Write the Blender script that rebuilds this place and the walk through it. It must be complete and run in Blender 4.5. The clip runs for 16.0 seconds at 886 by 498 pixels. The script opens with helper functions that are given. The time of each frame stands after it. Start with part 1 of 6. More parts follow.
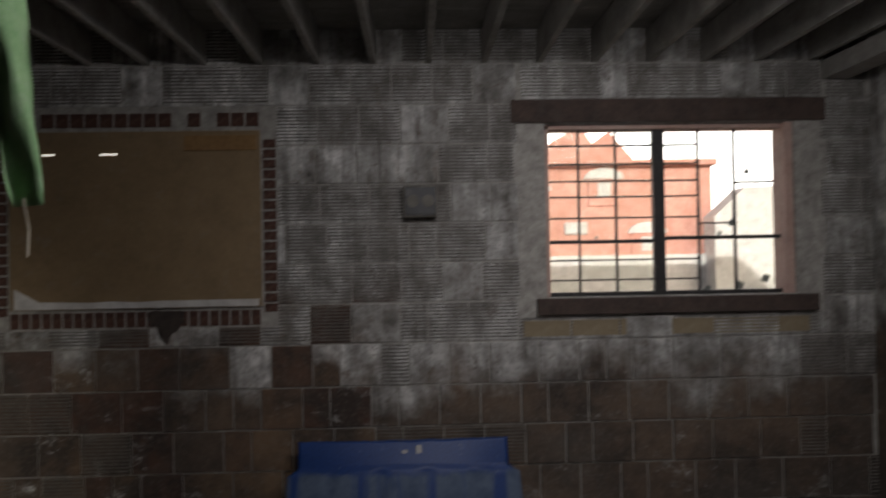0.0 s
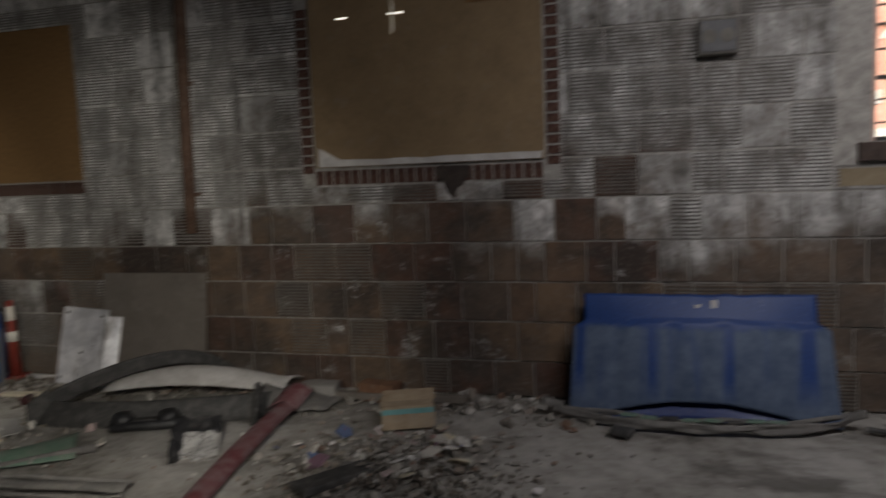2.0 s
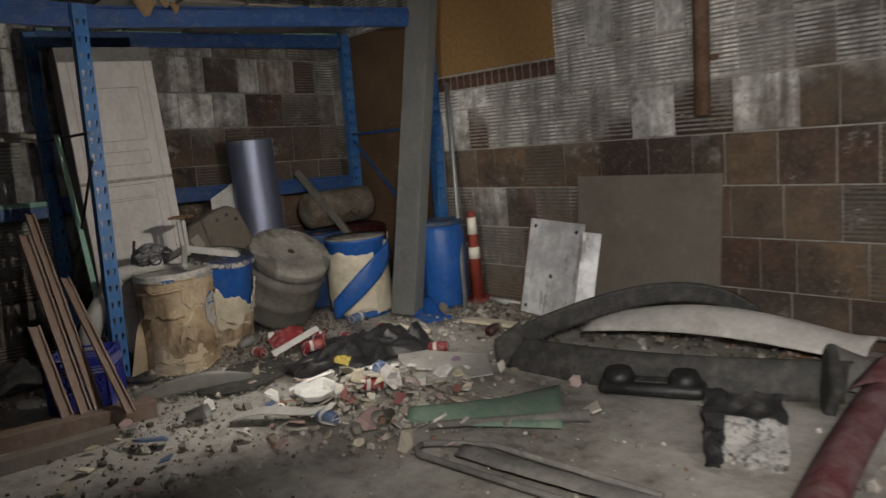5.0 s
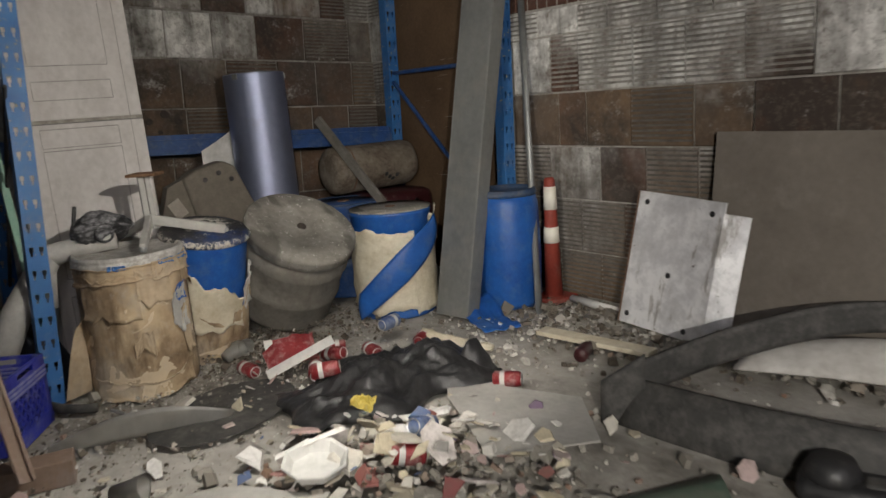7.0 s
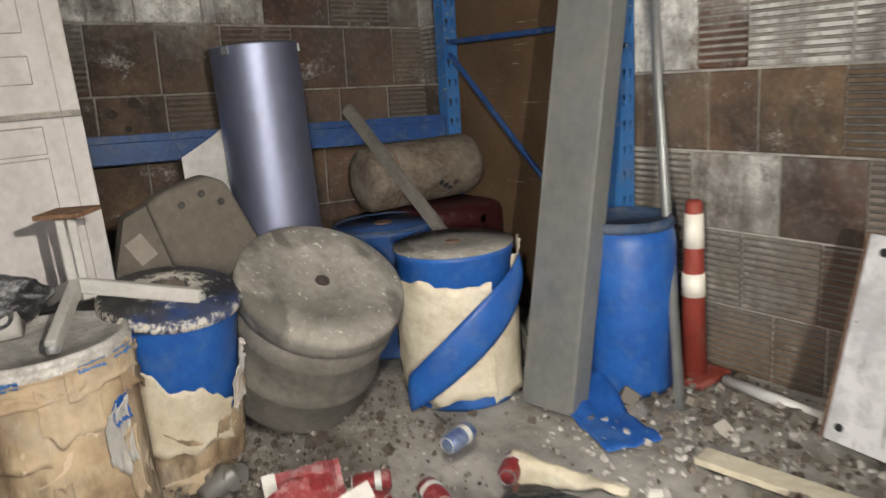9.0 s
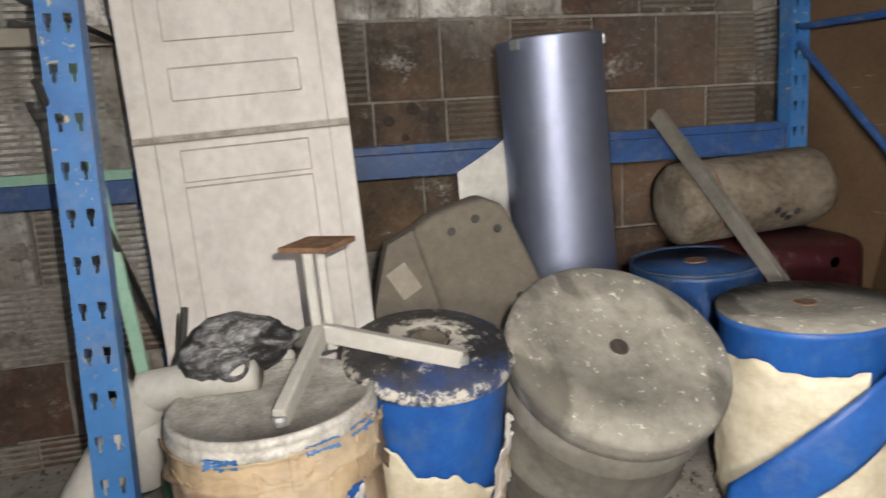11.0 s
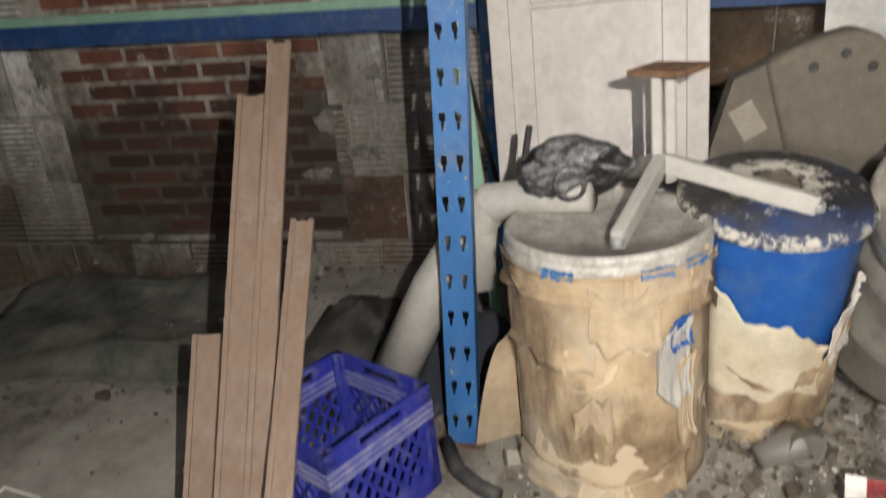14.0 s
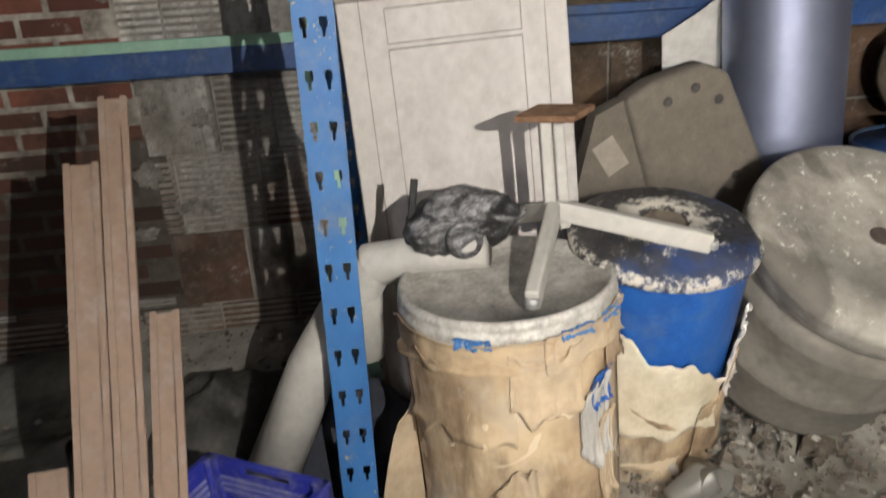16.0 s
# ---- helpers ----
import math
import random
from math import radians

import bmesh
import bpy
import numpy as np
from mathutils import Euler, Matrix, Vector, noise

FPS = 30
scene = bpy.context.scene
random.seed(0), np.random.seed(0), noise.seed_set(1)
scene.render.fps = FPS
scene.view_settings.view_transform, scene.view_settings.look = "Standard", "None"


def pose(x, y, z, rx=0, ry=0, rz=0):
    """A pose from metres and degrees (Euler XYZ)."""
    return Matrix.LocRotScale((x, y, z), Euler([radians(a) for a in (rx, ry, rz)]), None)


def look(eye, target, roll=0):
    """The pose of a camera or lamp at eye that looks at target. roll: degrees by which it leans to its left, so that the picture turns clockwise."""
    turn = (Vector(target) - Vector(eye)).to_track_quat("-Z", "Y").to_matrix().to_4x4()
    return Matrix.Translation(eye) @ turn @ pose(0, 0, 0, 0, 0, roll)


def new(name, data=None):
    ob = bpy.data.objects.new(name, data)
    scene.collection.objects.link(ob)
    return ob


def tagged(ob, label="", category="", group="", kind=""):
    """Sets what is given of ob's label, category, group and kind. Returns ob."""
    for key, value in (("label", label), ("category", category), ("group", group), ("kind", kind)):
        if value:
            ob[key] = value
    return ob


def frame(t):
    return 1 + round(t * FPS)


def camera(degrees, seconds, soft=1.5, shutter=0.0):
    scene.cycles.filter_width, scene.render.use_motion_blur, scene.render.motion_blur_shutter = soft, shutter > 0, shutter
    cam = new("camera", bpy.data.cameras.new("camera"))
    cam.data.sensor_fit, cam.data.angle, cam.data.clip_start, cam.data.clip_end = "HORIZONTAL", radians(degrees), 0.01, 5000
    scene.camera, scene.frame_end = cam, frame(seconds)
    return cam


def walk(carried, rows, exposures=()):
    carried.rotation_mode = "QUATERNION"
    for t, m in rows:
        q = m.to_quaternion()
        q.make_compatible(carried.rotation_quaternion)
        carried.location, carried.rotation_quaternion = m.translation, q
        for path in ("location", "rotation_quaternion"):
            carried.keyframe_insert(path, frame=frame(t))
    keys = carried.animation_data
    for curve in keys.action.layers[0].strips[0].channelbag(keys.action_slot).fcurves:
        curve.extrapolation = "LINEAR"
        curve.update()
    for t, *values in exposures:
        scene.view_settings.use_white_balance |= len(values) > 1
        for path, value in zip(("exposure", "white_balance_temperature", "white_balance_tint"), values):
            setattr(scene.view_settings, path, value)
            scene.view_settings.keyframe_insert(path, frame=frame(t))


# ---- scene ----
cam = camera(62.7, 16.0, shutter=0.6)
PATH = [
    (0, (-0.911, 0.778, 2.094), (-0.839, 2.777, 2.12), -1.0),
    (0.5, (-0.972, 0.83, 2.009), (-1.09, 2.825, 1.948), -1.6),
    (1, (-1.053, 0.859, 1.89), (-1.262, 2.845, 1.785), -1.7),
    (1.5, (-1.143, 0.859, 1.792), (-1.454, 2.83, 1.65), -1.5),
    (2, (-1.317, 0.854, 1.706), (-1.866, 2.766, 1.494), -2.3),
    (2.5, (-1.462, 1.069, 1.613), (-2.301, 2.866, 1.355), -2.7),
    (3, (-1.689, 1.255, 1.561), (-2.746, 2.932, 1.297), -2.1),
    (3.5, (-1.964, 1.434, 1.485), (-3.186, 2.989, 1.19), -2.9),
    (4, (-2.233, 1.64, 1.432), (-3.555, 3.107, 1.114), -4.3),
    (4.5, (-2.504, 1.883, 1.419), (-3.93, 3.248, 1.102), -4.9),
    (5, (-2.848, 2.122, 1.333), (-4.329, 3.428, 1.014), -5.5),
    (5.2, (-2.947, 2.197, 1.3), (-4.45, 3.478, 0.982), -5.5),
    (7.5, (-4.373, 3.208, 1.188), (-5.919, 4.399, 0.751), -4.2),
    (8.2, (-4.798, 3.483, 1.256), (-6.359, 4.639, 0.779), -4.5),
    (10.3, (-5.755, 3.886, 1.261), (-7.55, 4.662, 0.841), -5.0),
    (10.5, (-5.79, 3.91, 1.264), (-7.636, 4.555, 0.847), -5.3),
    (11, (-5.835, 3.9, 1.259), (-7.737, 4.359, 0.843), -5.6),
    (11.5, (-5.846, 3.872, 1.26), (-7.781, 4.162, 0.846), -6.0),
    (12, (-5.846, 3.849, 1.264), (-7.799, 3.949, 0.847), -6.3),
    (12.5, (-5.845, 3.824, 1.259), (-7.797, 3.761, 0.83), -6.4),
    (13, (-5.836, 3.795, 1.26), (-7.769, 3.586, 0.794), -6.4),
    (13.5, (-5.834, 3.785, 1.24), (-7.741, 3.472, 0.724), -6.3),
    (14, (-5.832, 3.781, 1.218), (-7.661, 3.428, 0.489), -6.9),
    (14.5, (-5.817, 3.778, 1.197), (-7.59, 3.41, 0.348), -7.6),
    (15, (-5.845, 3.76, 1.213), (-7.63, 3.483, 0.355), -7.8),
    (15.5, (-5.959, 3.676, 1.234), (-7.779, 3.671, 0.404), -7.3),
    (16, (-6.026, 3.601, 1.256), (-7.885, 3.767, 0.537), -6.4),
]
EXPOSURES = [(0.0, -0.5), (1.0, -0.25), (1.5, -0.2), (2.5, 0.22), (3.5, 0.5), (5.0, 0.7), (7.5, 1.28), (8.2, 1.58), (10.3, 2.3), (16.0, 2.3)]
SKY, TORCH, TORCH_AT, TORCH_MID_FILL, ROOF_FILL = 0.15, 34.0, (-5.70, 3.98, 1.36), 165.0, 84.0
# invented ceiling opening, out of view, made for the fill lamp below it
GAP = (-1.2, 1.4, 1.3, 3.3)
walk(cam, [(t, look(eye, target, roll)) for t, eye, target, roll in PATH], EXPOSURES)

# ---------- world and light ----------
world = bpy.data.worlds.new("world")
scene.world = world
world.use_nodes = True
wn = world.node_tree
sky = wn.nodes.new("ShaderNodeTexSky")
sky.sky_type, sky.sun_disc, sky.sun_elevation, sky.sun_rotation = "NISHITA", False, radians(15), radians(150)
sky.dust_density, sky.air_density = 6.0, 0.6
wn.links.new(sky.outputs[0], wn.nodes["Background"].inputs[0])
wn.nodes["Background"].inputs[1].default_value = SKY
sun = new("sun", bpy.data.lights.new("sun", "SUN"))
sun.data.energy, sun.data.angle, sun.data.color = 4.6, radians(0.5), (1.0, 0.95, 0.87)
sun.matrix_world = look((-3, -8, 8), (3, 14, 2))
torch = new("torch", bpy.data.lights.new("torch", "SPOT"))
torch.data.energy, torch.data.shadow_soft_size, torch.data.color = TORCH, 0.0, (1.0, 0.94, 0.84)
torch.data.spot_size, torch.data.spot_blend = radians(155), 0.45
torch.matrix_world = look(TORCH_AT, (-8.0, 4.1, 0.55))
# added fill lamp under the invented opening, aimed at the north wall
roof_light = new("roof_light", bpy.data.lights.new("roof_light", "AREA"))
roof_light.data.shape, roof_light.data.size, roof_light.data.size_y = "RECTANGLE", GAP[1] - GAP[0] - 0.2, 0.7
roof_light.data.energy, roof_light.data.color = ROOF_FILL, (1.0, 0.965, 0.99)
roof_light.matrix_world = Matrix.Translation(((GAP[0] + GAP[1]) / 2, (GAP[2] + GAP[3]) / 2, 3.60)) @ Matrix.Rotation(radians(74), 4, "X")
# added fixed fill lamp, standing in for the carried torch earlier on its path
torch_mid = new("torch_mid", bpy.data.lights.new("torch_mid", "SPOT"))
torch_mid.data.energy, torch_mid.data.shadow_soft_size, torch_mid.data.color = TORCH_MID_FILL, 0.0, (1.0, 0.945, 0.85)
torch_mid.data.spot_size, torch_mid.data.spot_blend = radians(76), 0.9
torch_mid.matrix_world = look((-2.7, 2.2, 1.6), (-5.1, 5.3, 0.6))


# ---------- materials ----------
def mat(name, build, rough=0.8, metal=0.0):
    """A material; build(tools) returns the sockets (colour, bump height, roughness)."""
    m = bpy.data.materials.new(name)
    m.use_nodes = True
    nt = m.node_tree
    bsdf = nt.nodes["Principled BSDF"]
    bsdf.inputs["Roughness"].default_value, bsdf.inputs["Metallic"].default_value = rough, metal
    k = Kit(nt, bsdf)
    build(k)
    return m


class Kit:
    def __init__(self, nt, bsdf):
        self.nt, self.bsdf = nt, bsdf
        self.geo = nt.nodes.new("ShaderNodeNewGeometry")
        self.pos = self.geo.outputs["Position"]
        self.tex = nt.nodes.new("ShaderNodeTexCoord")
        self.obj = self.tex.outputs["Object"]
        self.rnd = nt.nodes.new("ShaderNodeObjectInfo").outputs["Random"]
        self.island = self.geo.outputs["Random Per Island"]

    def put(self, socket, value):
        if hasattr(value, "is_linked"):
            self.nt.links.new(value, socket)
        elif isinstance(value, (tuple, list)):
            socket.default_value = (*value, 1) if len(value) == 3 and len(socket.default_value) == 4 else value
        else:
            socket.default_value = value

    def noise(self, scale, detail=4, rough=0.6, vec=None, stretch=None, dist=0.0):
        n = self.nt.nodes.new("ShaderNodeTexNoise")
        n.inputs["Scale"].default_value, n.inputs["Detail"].default_value = scale, detail
        n.inputs["Roughness"].default_value, n.inputs["Distortion"].default_value = rough, dist
        v = self.pos if vec is None else vec
        if stretch:
            mp = self.nt.nodes.new("ShaderNodeMapping")
            mp.inputs["Scale"].default_value = stretch
            self.nt.links.new(v, mp.inputs[0])
            v = mp.outputs[0]
        self.nt.links.new(v, n.inputs["Vector"])
        return n.outputs["Fac"]

    def cells(self, scale, feature="F1", out="Distance", vec=None):
        n = self.nt.nodes.new("ShaderNodeTexVoronoi")
        n.feature = feature
        n.inputs["Scale"].default_value = scale
        self.nt.links.new(self.pos if vec is None else vec, n.inputs["Vector"])
        return n.outputs[out]

    def ramp(self, fac, *stops):
        r = self.nt.nodes.new("ShaderNodeValToRGB")
        e = r.color_ramp.elements
        while len(e) < len(stops):
            e.new(0.5)
        for el, (p, c) in zip(e, stops):
            el.position = p
            el.color = (c, c, c, 1) if isinstance(c, (int, float)) else (*c, 1)
        self.put(r.inputs[0], fac)
        return r.outputs[0]

    def step(self, fac, lo, hi):
        n = self.nt.nodes.new("ShaderNodeMapRange")
        self.put(n.inputs[0], fac)
        n.inputs[1].default_value, n.inputs[2].default_value = lo, hi
        return n.outputs[0]

    def math(self, op, a, b=0.0):
        n = self.nt.nodes.new("ShaderNodeMath")
        n.operation = op
        self.put(n.inputs[0], a), self.put(n.inputs[1], b)
        return n.outputs[0]

    def mix(self, fac, a, b):
        n = self.nt.nodes.new("ShaderNodeMix")
        n.data_type = "RGBA"
        self.put(n.inputs[0], fac), self.put(n.inputs[6], a), self.put(n.inputs[7], b)
        return n.outputs[2]

    def xyz(self, vec=None):
        n = self.nt.nodes.new("ShaderNodeSeparateXYZ")
        self.nt.links.new(self.pos if vec is None else vec, n.inputs[0])
        return n.outputs

    def wave(self, scale, vec=None, axis="Z", dist=0.0):
        n = self.nt.nodes.new("ShaderNodeTexWave")
        n.bands_direction = axis
        n.inputs["Scale"].default_value, n.inputs["Distortion"].default_value = scale, dist
        self.nt.links.new(self.pos if vec is None else vec, n.inputs["Vector"])
        return n.outputs["Fac"]

    def out(self, colour=None, bump=None, depth=0.01, strength=0.5, rough=None, metal=None):
        if colour is not None:
            self.put(self.bsdf.inputs["Base Color"], colour)
        if rough is not None:
            self.put(self.bsdf.inputs["Roughness"], rough)
        if metal is not None:
            self.put(self.bsdf.inputs["Metallic"], metal)
        if bump is not None:
            b = self.nt.nodes.new("ShaderNodeBump")
            b.inputs["Strength"].default_value, b.inputs["Distance"].default_value = strength, depth
            self.nt.links.new(bump, b.inputs["Height"])
            self.nt.links.new(b.outputs[0], self.bsdf.inputs["Normal"])


def simple(name, dark, light, scale=8, rough=0.8, metal=0.0, dust=0.0, depth=0.004, stretch=None, dustcol=(0.30, 0.28, 0.25)):
    """Two colours broken by noise at two scales, with pale dust lying over it in patches."""
    def build(k):
        a = k.noise(scale, 5, 0.65, k.obj, stretch)
        b = k.noise(scale * 7, 4, 0.6, k.obj)
        c = k.ramp(k.math("ADD", k.math("MULTIPLY", a, 0.7), k.math("MULTIPLY", b, 0.3)), (0.32, dark), (0.68, light))
        if dust:
            d = k.step(k.noise(scale * 1.7, 6, 0.7, k.obj), 0.62 - dust * 0.4, 0.75)
            c = k.mix(k.math("MULTIPLY", d, min(0.9, dust + 0.2)), c, dustcol)
        k.out(c, b, depth, 0.4, k.math("ADD", k.math("MULTIPLY", a, 0.25), rough - 0.12), metal)
    return mat(name, build, rough, metal)


def wall_tile(name, wash_from, wash_soft, browns, bloom=0.5, pale=0.0):
    """Fired clay: brown to ochre by the piece, with flaking whitewash above a ragged line."""
    def build(k):
        base = k.ramp(k.rnd, (0.0, browns[0]), (0.35, browns[1]), (0.7, browns[2]), (1.0, browns[3]))
        grime = k.noise(2.2, 6, 0.7)
        fine = k.noise(40, 4, 0.7)
        base = k.mix(k.math("MULTIPLY", k.step(grime, 0.36, 0.60), 0.88), base, (0.040, 0.033, 0.028))
        base = k.mix(k.math("MULTIPLY", k.step(k.noise(1.1, 5, 0.7, None, (1, 1, 1.6)), 0.48, 0.62), 0.4), base, (0.12, 0.105, 0.09))
        base = k.mix(k.math("MULTIPLY", k.step(fine, 0.5, 0.8), 0.35), base, (0.28, 0.24, 0.2))
        z = k.xyz()[2]
        line = k.math("ADD", k.math("MULTIPLY", k.noise(1.3, 5, 0.65), 1.6), k.math("MULTIPLY", k.rnd, 0.7))
        high = k.math("SUBTRACT", k.math("ADD", z, line), wash_from + 1.15)
        cover = k.math("MULTIPLY", k.step(high, 0.0, wash_soft), k.step(k.noise(7, 7, 0.75, None, (1, 1, 0.6)), 0.28, 0.44))
        flake = k.step(k.noise(26, 6, 0.75), 0.26, 0.48)
        cover = k.math("MULTIPLY", cover, flake)
        salt = k.math("MULTIPLY", k.step(k.noise(3.3, 7, 0.8, None, (1, 1, 1.5)), 0.57, 0.66), k.step(k.noise(38, 5, 0.7), 0.38, 0.6))
        cover = k.math("MAXIMUM", cover, k.math("MULTIPLY", salt, bloom))
        streak = k.noise(6, 5, 0.65, None, (1, 1, 0.12))
        wash = k.ramp(k.math("ADD", k.math("MULTIPLY", k.noise(5, 6, 0.7), 0.55), k.math("MULTIPLY", streak, 0.45)), (0.36 - pale, (0.09, 0.083, 0.075)), (0.45 - pale, (0.29, 0.28, 0.262)), (0.53 - pale, (0.52, 0.51, 0.49)), (0.60 - pale, (0.86, 0.85, 0.82)))
        wash = k.mix(k.math("MULTIPLY", k.step(k.math("FRACT", k.math("MULTIPLY", k.rnd, 13.7)), 0.55, 0.95), 0.55), wash, (0.17, 0.16, 0.145))
        drip = k.math("MULTIPLY", k.step(k.noise(5.0, 6, 0.7, None, (1, 1, 0.07)), 0.54, 0.63), k.step(k.noise(1.4, 4, 0.6), 0.40, 0.58))
        wash = k.mix(k.math("MULTIPLY", drip, 0.72), wash, (0.065, 0.056, 0.048))
        rusty = k.math("MULTIPLY", k.step(k.noise(3.1, 5, 0.7, None, (1, 1, 0.10)), 0.60, 0.68), k.step(k.noise(0.9, 4, 0.6), 0.45, 0.6))
        wash = k.mix(k.math("MULTIPLY", rusty, 0.6), wash, (0.17, 0.10, 0.06))
        k.out(k.mix(cover, base, wash), k.math("ADD", fine, k.math("MULTIPLY", cover, 0.5)), 0.004, 0.6)
    return mat(name, build, 0.92)


def bed_build(k):
    n = k.noise(9, 6, 0.7)
    c = k.ramp(n, (0.35, (0.16, 0.14, 0.12)), (0.6, (0.50, 0.47, 0.42)))
    # darker brown below a ragged line around z 0.85
    low_dark = k.step(k.math("ADD", k.xyz()[2], k.math("MULTIPLY", k.noise(1.8, 6, 0.7), 1.3)), 1.65, 1.35)
    k.out(k.mix(k.math("MULTIPLY", low_dark, 0.85), c, (0.035, 0.028, 0.022)), k.noise(50, 5, 0.7), 0.004, 0.6)


M = {}
BROWN = ((0.115, 0.054, 0.035), (0.14, 0.084, 0.055), (0.205, 0.135, 0.082), (0.128, 0.092, 0.068))
M["tile_n"] = wall_tile("clay_tile", 1.38, 0.35, BROWN, 0.85)
M["tile_w2"] = wall_tile("clay_tile_limed", 0.15, 0.7, BROWN, 1.0, 0.05)
M["tile_bright"] = wall_tile("clay_tile_flaking", 0.98, 0.3, BROWN, 1.0, 0.045)
M["tile_grey"] = wall_tile("clay_tile_greyed", 0.35, 1.2, BROWN, 1.0)
M["tile_w"] = wall_tile("clay_tile_west", 1.5, 0.9, BROWN, 0.9)
M["tile_wash"] = wall_tile("clay_tile_washed", -0.3, 0.4, BROWN, 1.0)
M["brickbed"] = mat("brick_patch_mortar", bed_build, 0.95)
M["groove"] = simple("dirt_in_the_grooves", (0.07, 0.06, 0.05), (0.22, 0.205, 0.185), 7, 0.95)
M["mortar_w"] = simple("grimy_mortar", (0.10, 0.09, 0.078), (0.42, 0.40, 0.37), 7, 0.95, 0, 0.3)


def brick_build(k):
    g = k.noise(2.0, 6, 0.7)
    c = k.ramp(k.rnd, (0.0, (0.10, 0.04, 0.03)), (0.4, (0.23, 0.085, 0.06)), (0.75, (0.31, 0.125, 0.085)), (1.0, (0.07, 0.045, 0.04)))
    c = k.mix(k.math("MULTIPLY", k.step(g, 0.44, 0.62), 0.6), c, (0.034, 0.027, 0.023))
    c = k.mix(k.math("MULTIPLY", k.step(k.noise(5.5, 7, 0.8), 0.58, 0.66), 0.8), c, (0.40, 0.38, 0.35))
    # bricks turn darker below the same ragged line as their mortar
    low_dark = k.step(k.math("ADD", k.xyz()[2], k.math("MULTIPLY", k.noise(1.8, 6, 0.7), 1.3)), 1.65, 1.35)
    c = k.mix(k.math("MULTIPLY", low_dark, 0.78), c, (0.030, 0.022, 0.017))
    k.out(c, k.noise(35, 5, 0.7), 0.006, 0.7)


M["brick"] = mat("old_brick", brick_build, 0.92)
M["mortar"] = simple("mortar", (0.20, 0.185, 0.165), (0.50, 0.48, 0.44), 14, 0.95, 0, 0.2)
M["ply"] = simple("plywood", (0.20, 0.135, 0.07), (0.30, 0.21, 0.115), 5, 0.75, 0, 0.12)
M["osb"] = simple("chipboard", (0.20, 0.11, 0.04), (0.34, 0.20, 0.08), 30, 0.8, 0, 0.05)
M["blue"] = simple("blue_paint", (0.010, 0.040, 0.14), (0.024, 0.085, 0.27), 10, 0.5, 0, 0.3, dustcol=(0.17, 0.19, 0.22))
M["blue_plastic"] = simple("blue_plastic", (0.010, 0.065, 0.28), (0.022, 0.13, 0.46), 7, 0.42, 0, 0.28, dustcol=(0.13, 0.19, 0.29))
M["door"] = simple("dirty_white_paint", (0.54, 0.505, 0.485), (0.76, 0.725, 0.705), 5, 0.6, 0, 0.3, stretch=(1, 1, 0.3), dustcol=(0.40, 0.37, 0.34))
M["steel"] = simple("dull_galvanised_steel", (0.26, 0.27, 0.27), (0.40, 0.41, 0.41), 7, 0.5, 0.6, 0.25)
M["tube"] = simple("blue_grey_metal", (0.31, 0.35, 0.50), (0.40, 0.44, 0.60), 3, 0.46, 0.88, 0.04)
M["brown_paper"] = simple("brown_paper", (0.22, 0.14, 0.07), (0.50, 0.35, 0.20), 5, 0.85, 0, 0.2)
M["cream"] = simple("cream_plastic", (0.46, 0.40, 0.27), (0.78, 0.73, 0.61), 5, 0.6, 0, 0.3, 0.012, dustcol=(0.34, 0.28, 0.19))
M["dusty"] = simple("dust_covered_metal", (0.10, 0.092, 0.08), (0.19, 0.178, 0.155), 6, 0.85, 0, 0.45, dustcol=(0.26, 0.245, 0.22))
M["rust"] = simple("rusty_steel", (0.09, 0.045, 0.028), (0.23, 0.145, 0.10), 8, 0.8, 0.1, 0.2)
M["black"] = simple("black_plastic", (0.008, 0.008, 0.009), (0.03, 0.03, 0.032), 9, 0.45, 0, 0.12)
M["rubber"] = simple("grey_black_rubber", (0.025, 0.025, 0.025), (0.07, 0.068, 0.065), 9, 0.7, 0, 0.4, dustcol=(0.17, 0.16, 0.15))
M["wood"] = simple("old_timber", (0.10, 0.075, 0.05), (0.22, 0.175, 0.13), 6, 0.85, 0, 0.2)
M["white"] = simple("white_scrap", (0.5, 0.5, 0.48), (0.75, 0.74, 0.72), 7, 0.7, 0, 0.15)
M["conc"] = simple("concrete", (0.2, 0.19, 0.175), (0.34, 0.325, 0.30), 3, 0.92, 0, 0.2)
M["joist"] = simple("limewashed_joist", (0.2, 0.19, 0.17), (0.42, 0.40, 0.37), 5, 0.9, 0, 0.2)


def floor_build(k):
    a = k.noise(1.3, 6, 0.65)
    b = k.noise(9, 6, 0.7)
    c = k.noise(70, 3, 0.6)
    col = k.ramp(k.math("ADD", k.math("MULTIPLY", a, 0.6), k.math("MULTIPLY", b, 0.4)), (0.37, (0.12, 0.108, 0.094)), (0.46, (0.29, 0.273, 0.245)), (0.60, (0.46, 0.443, 0.41)))
    col = k.mix(k.math("MULTIPLY", k.step(c, 0.5, 0.75), 0.35), col, (0.42, 0.40, 0.37))
    damp = k.step(k.noise(0.8, 5, 0.7, None, (1, 1.7, 1)), 0.54, 0.64)
    col = k.mix(k.math("MULTIPLY", damp, 0.65), col, (0.085, 0.076, 0.066))
    k.out(col, k.math("ADD", b, k.math("MULTIPLY", c, 0.5)), 0.008, 0.6, k.ramp(b, (0.3, 0.75), (0.7, 0.95)))


M["floor"] = mat("dusty_concrete", floor_build, 0.9)
M["ground"] = simple("earth", (0.25, 0.22, 0.18), (0.42, 0.38, 0.32), 1.5, 0.95)


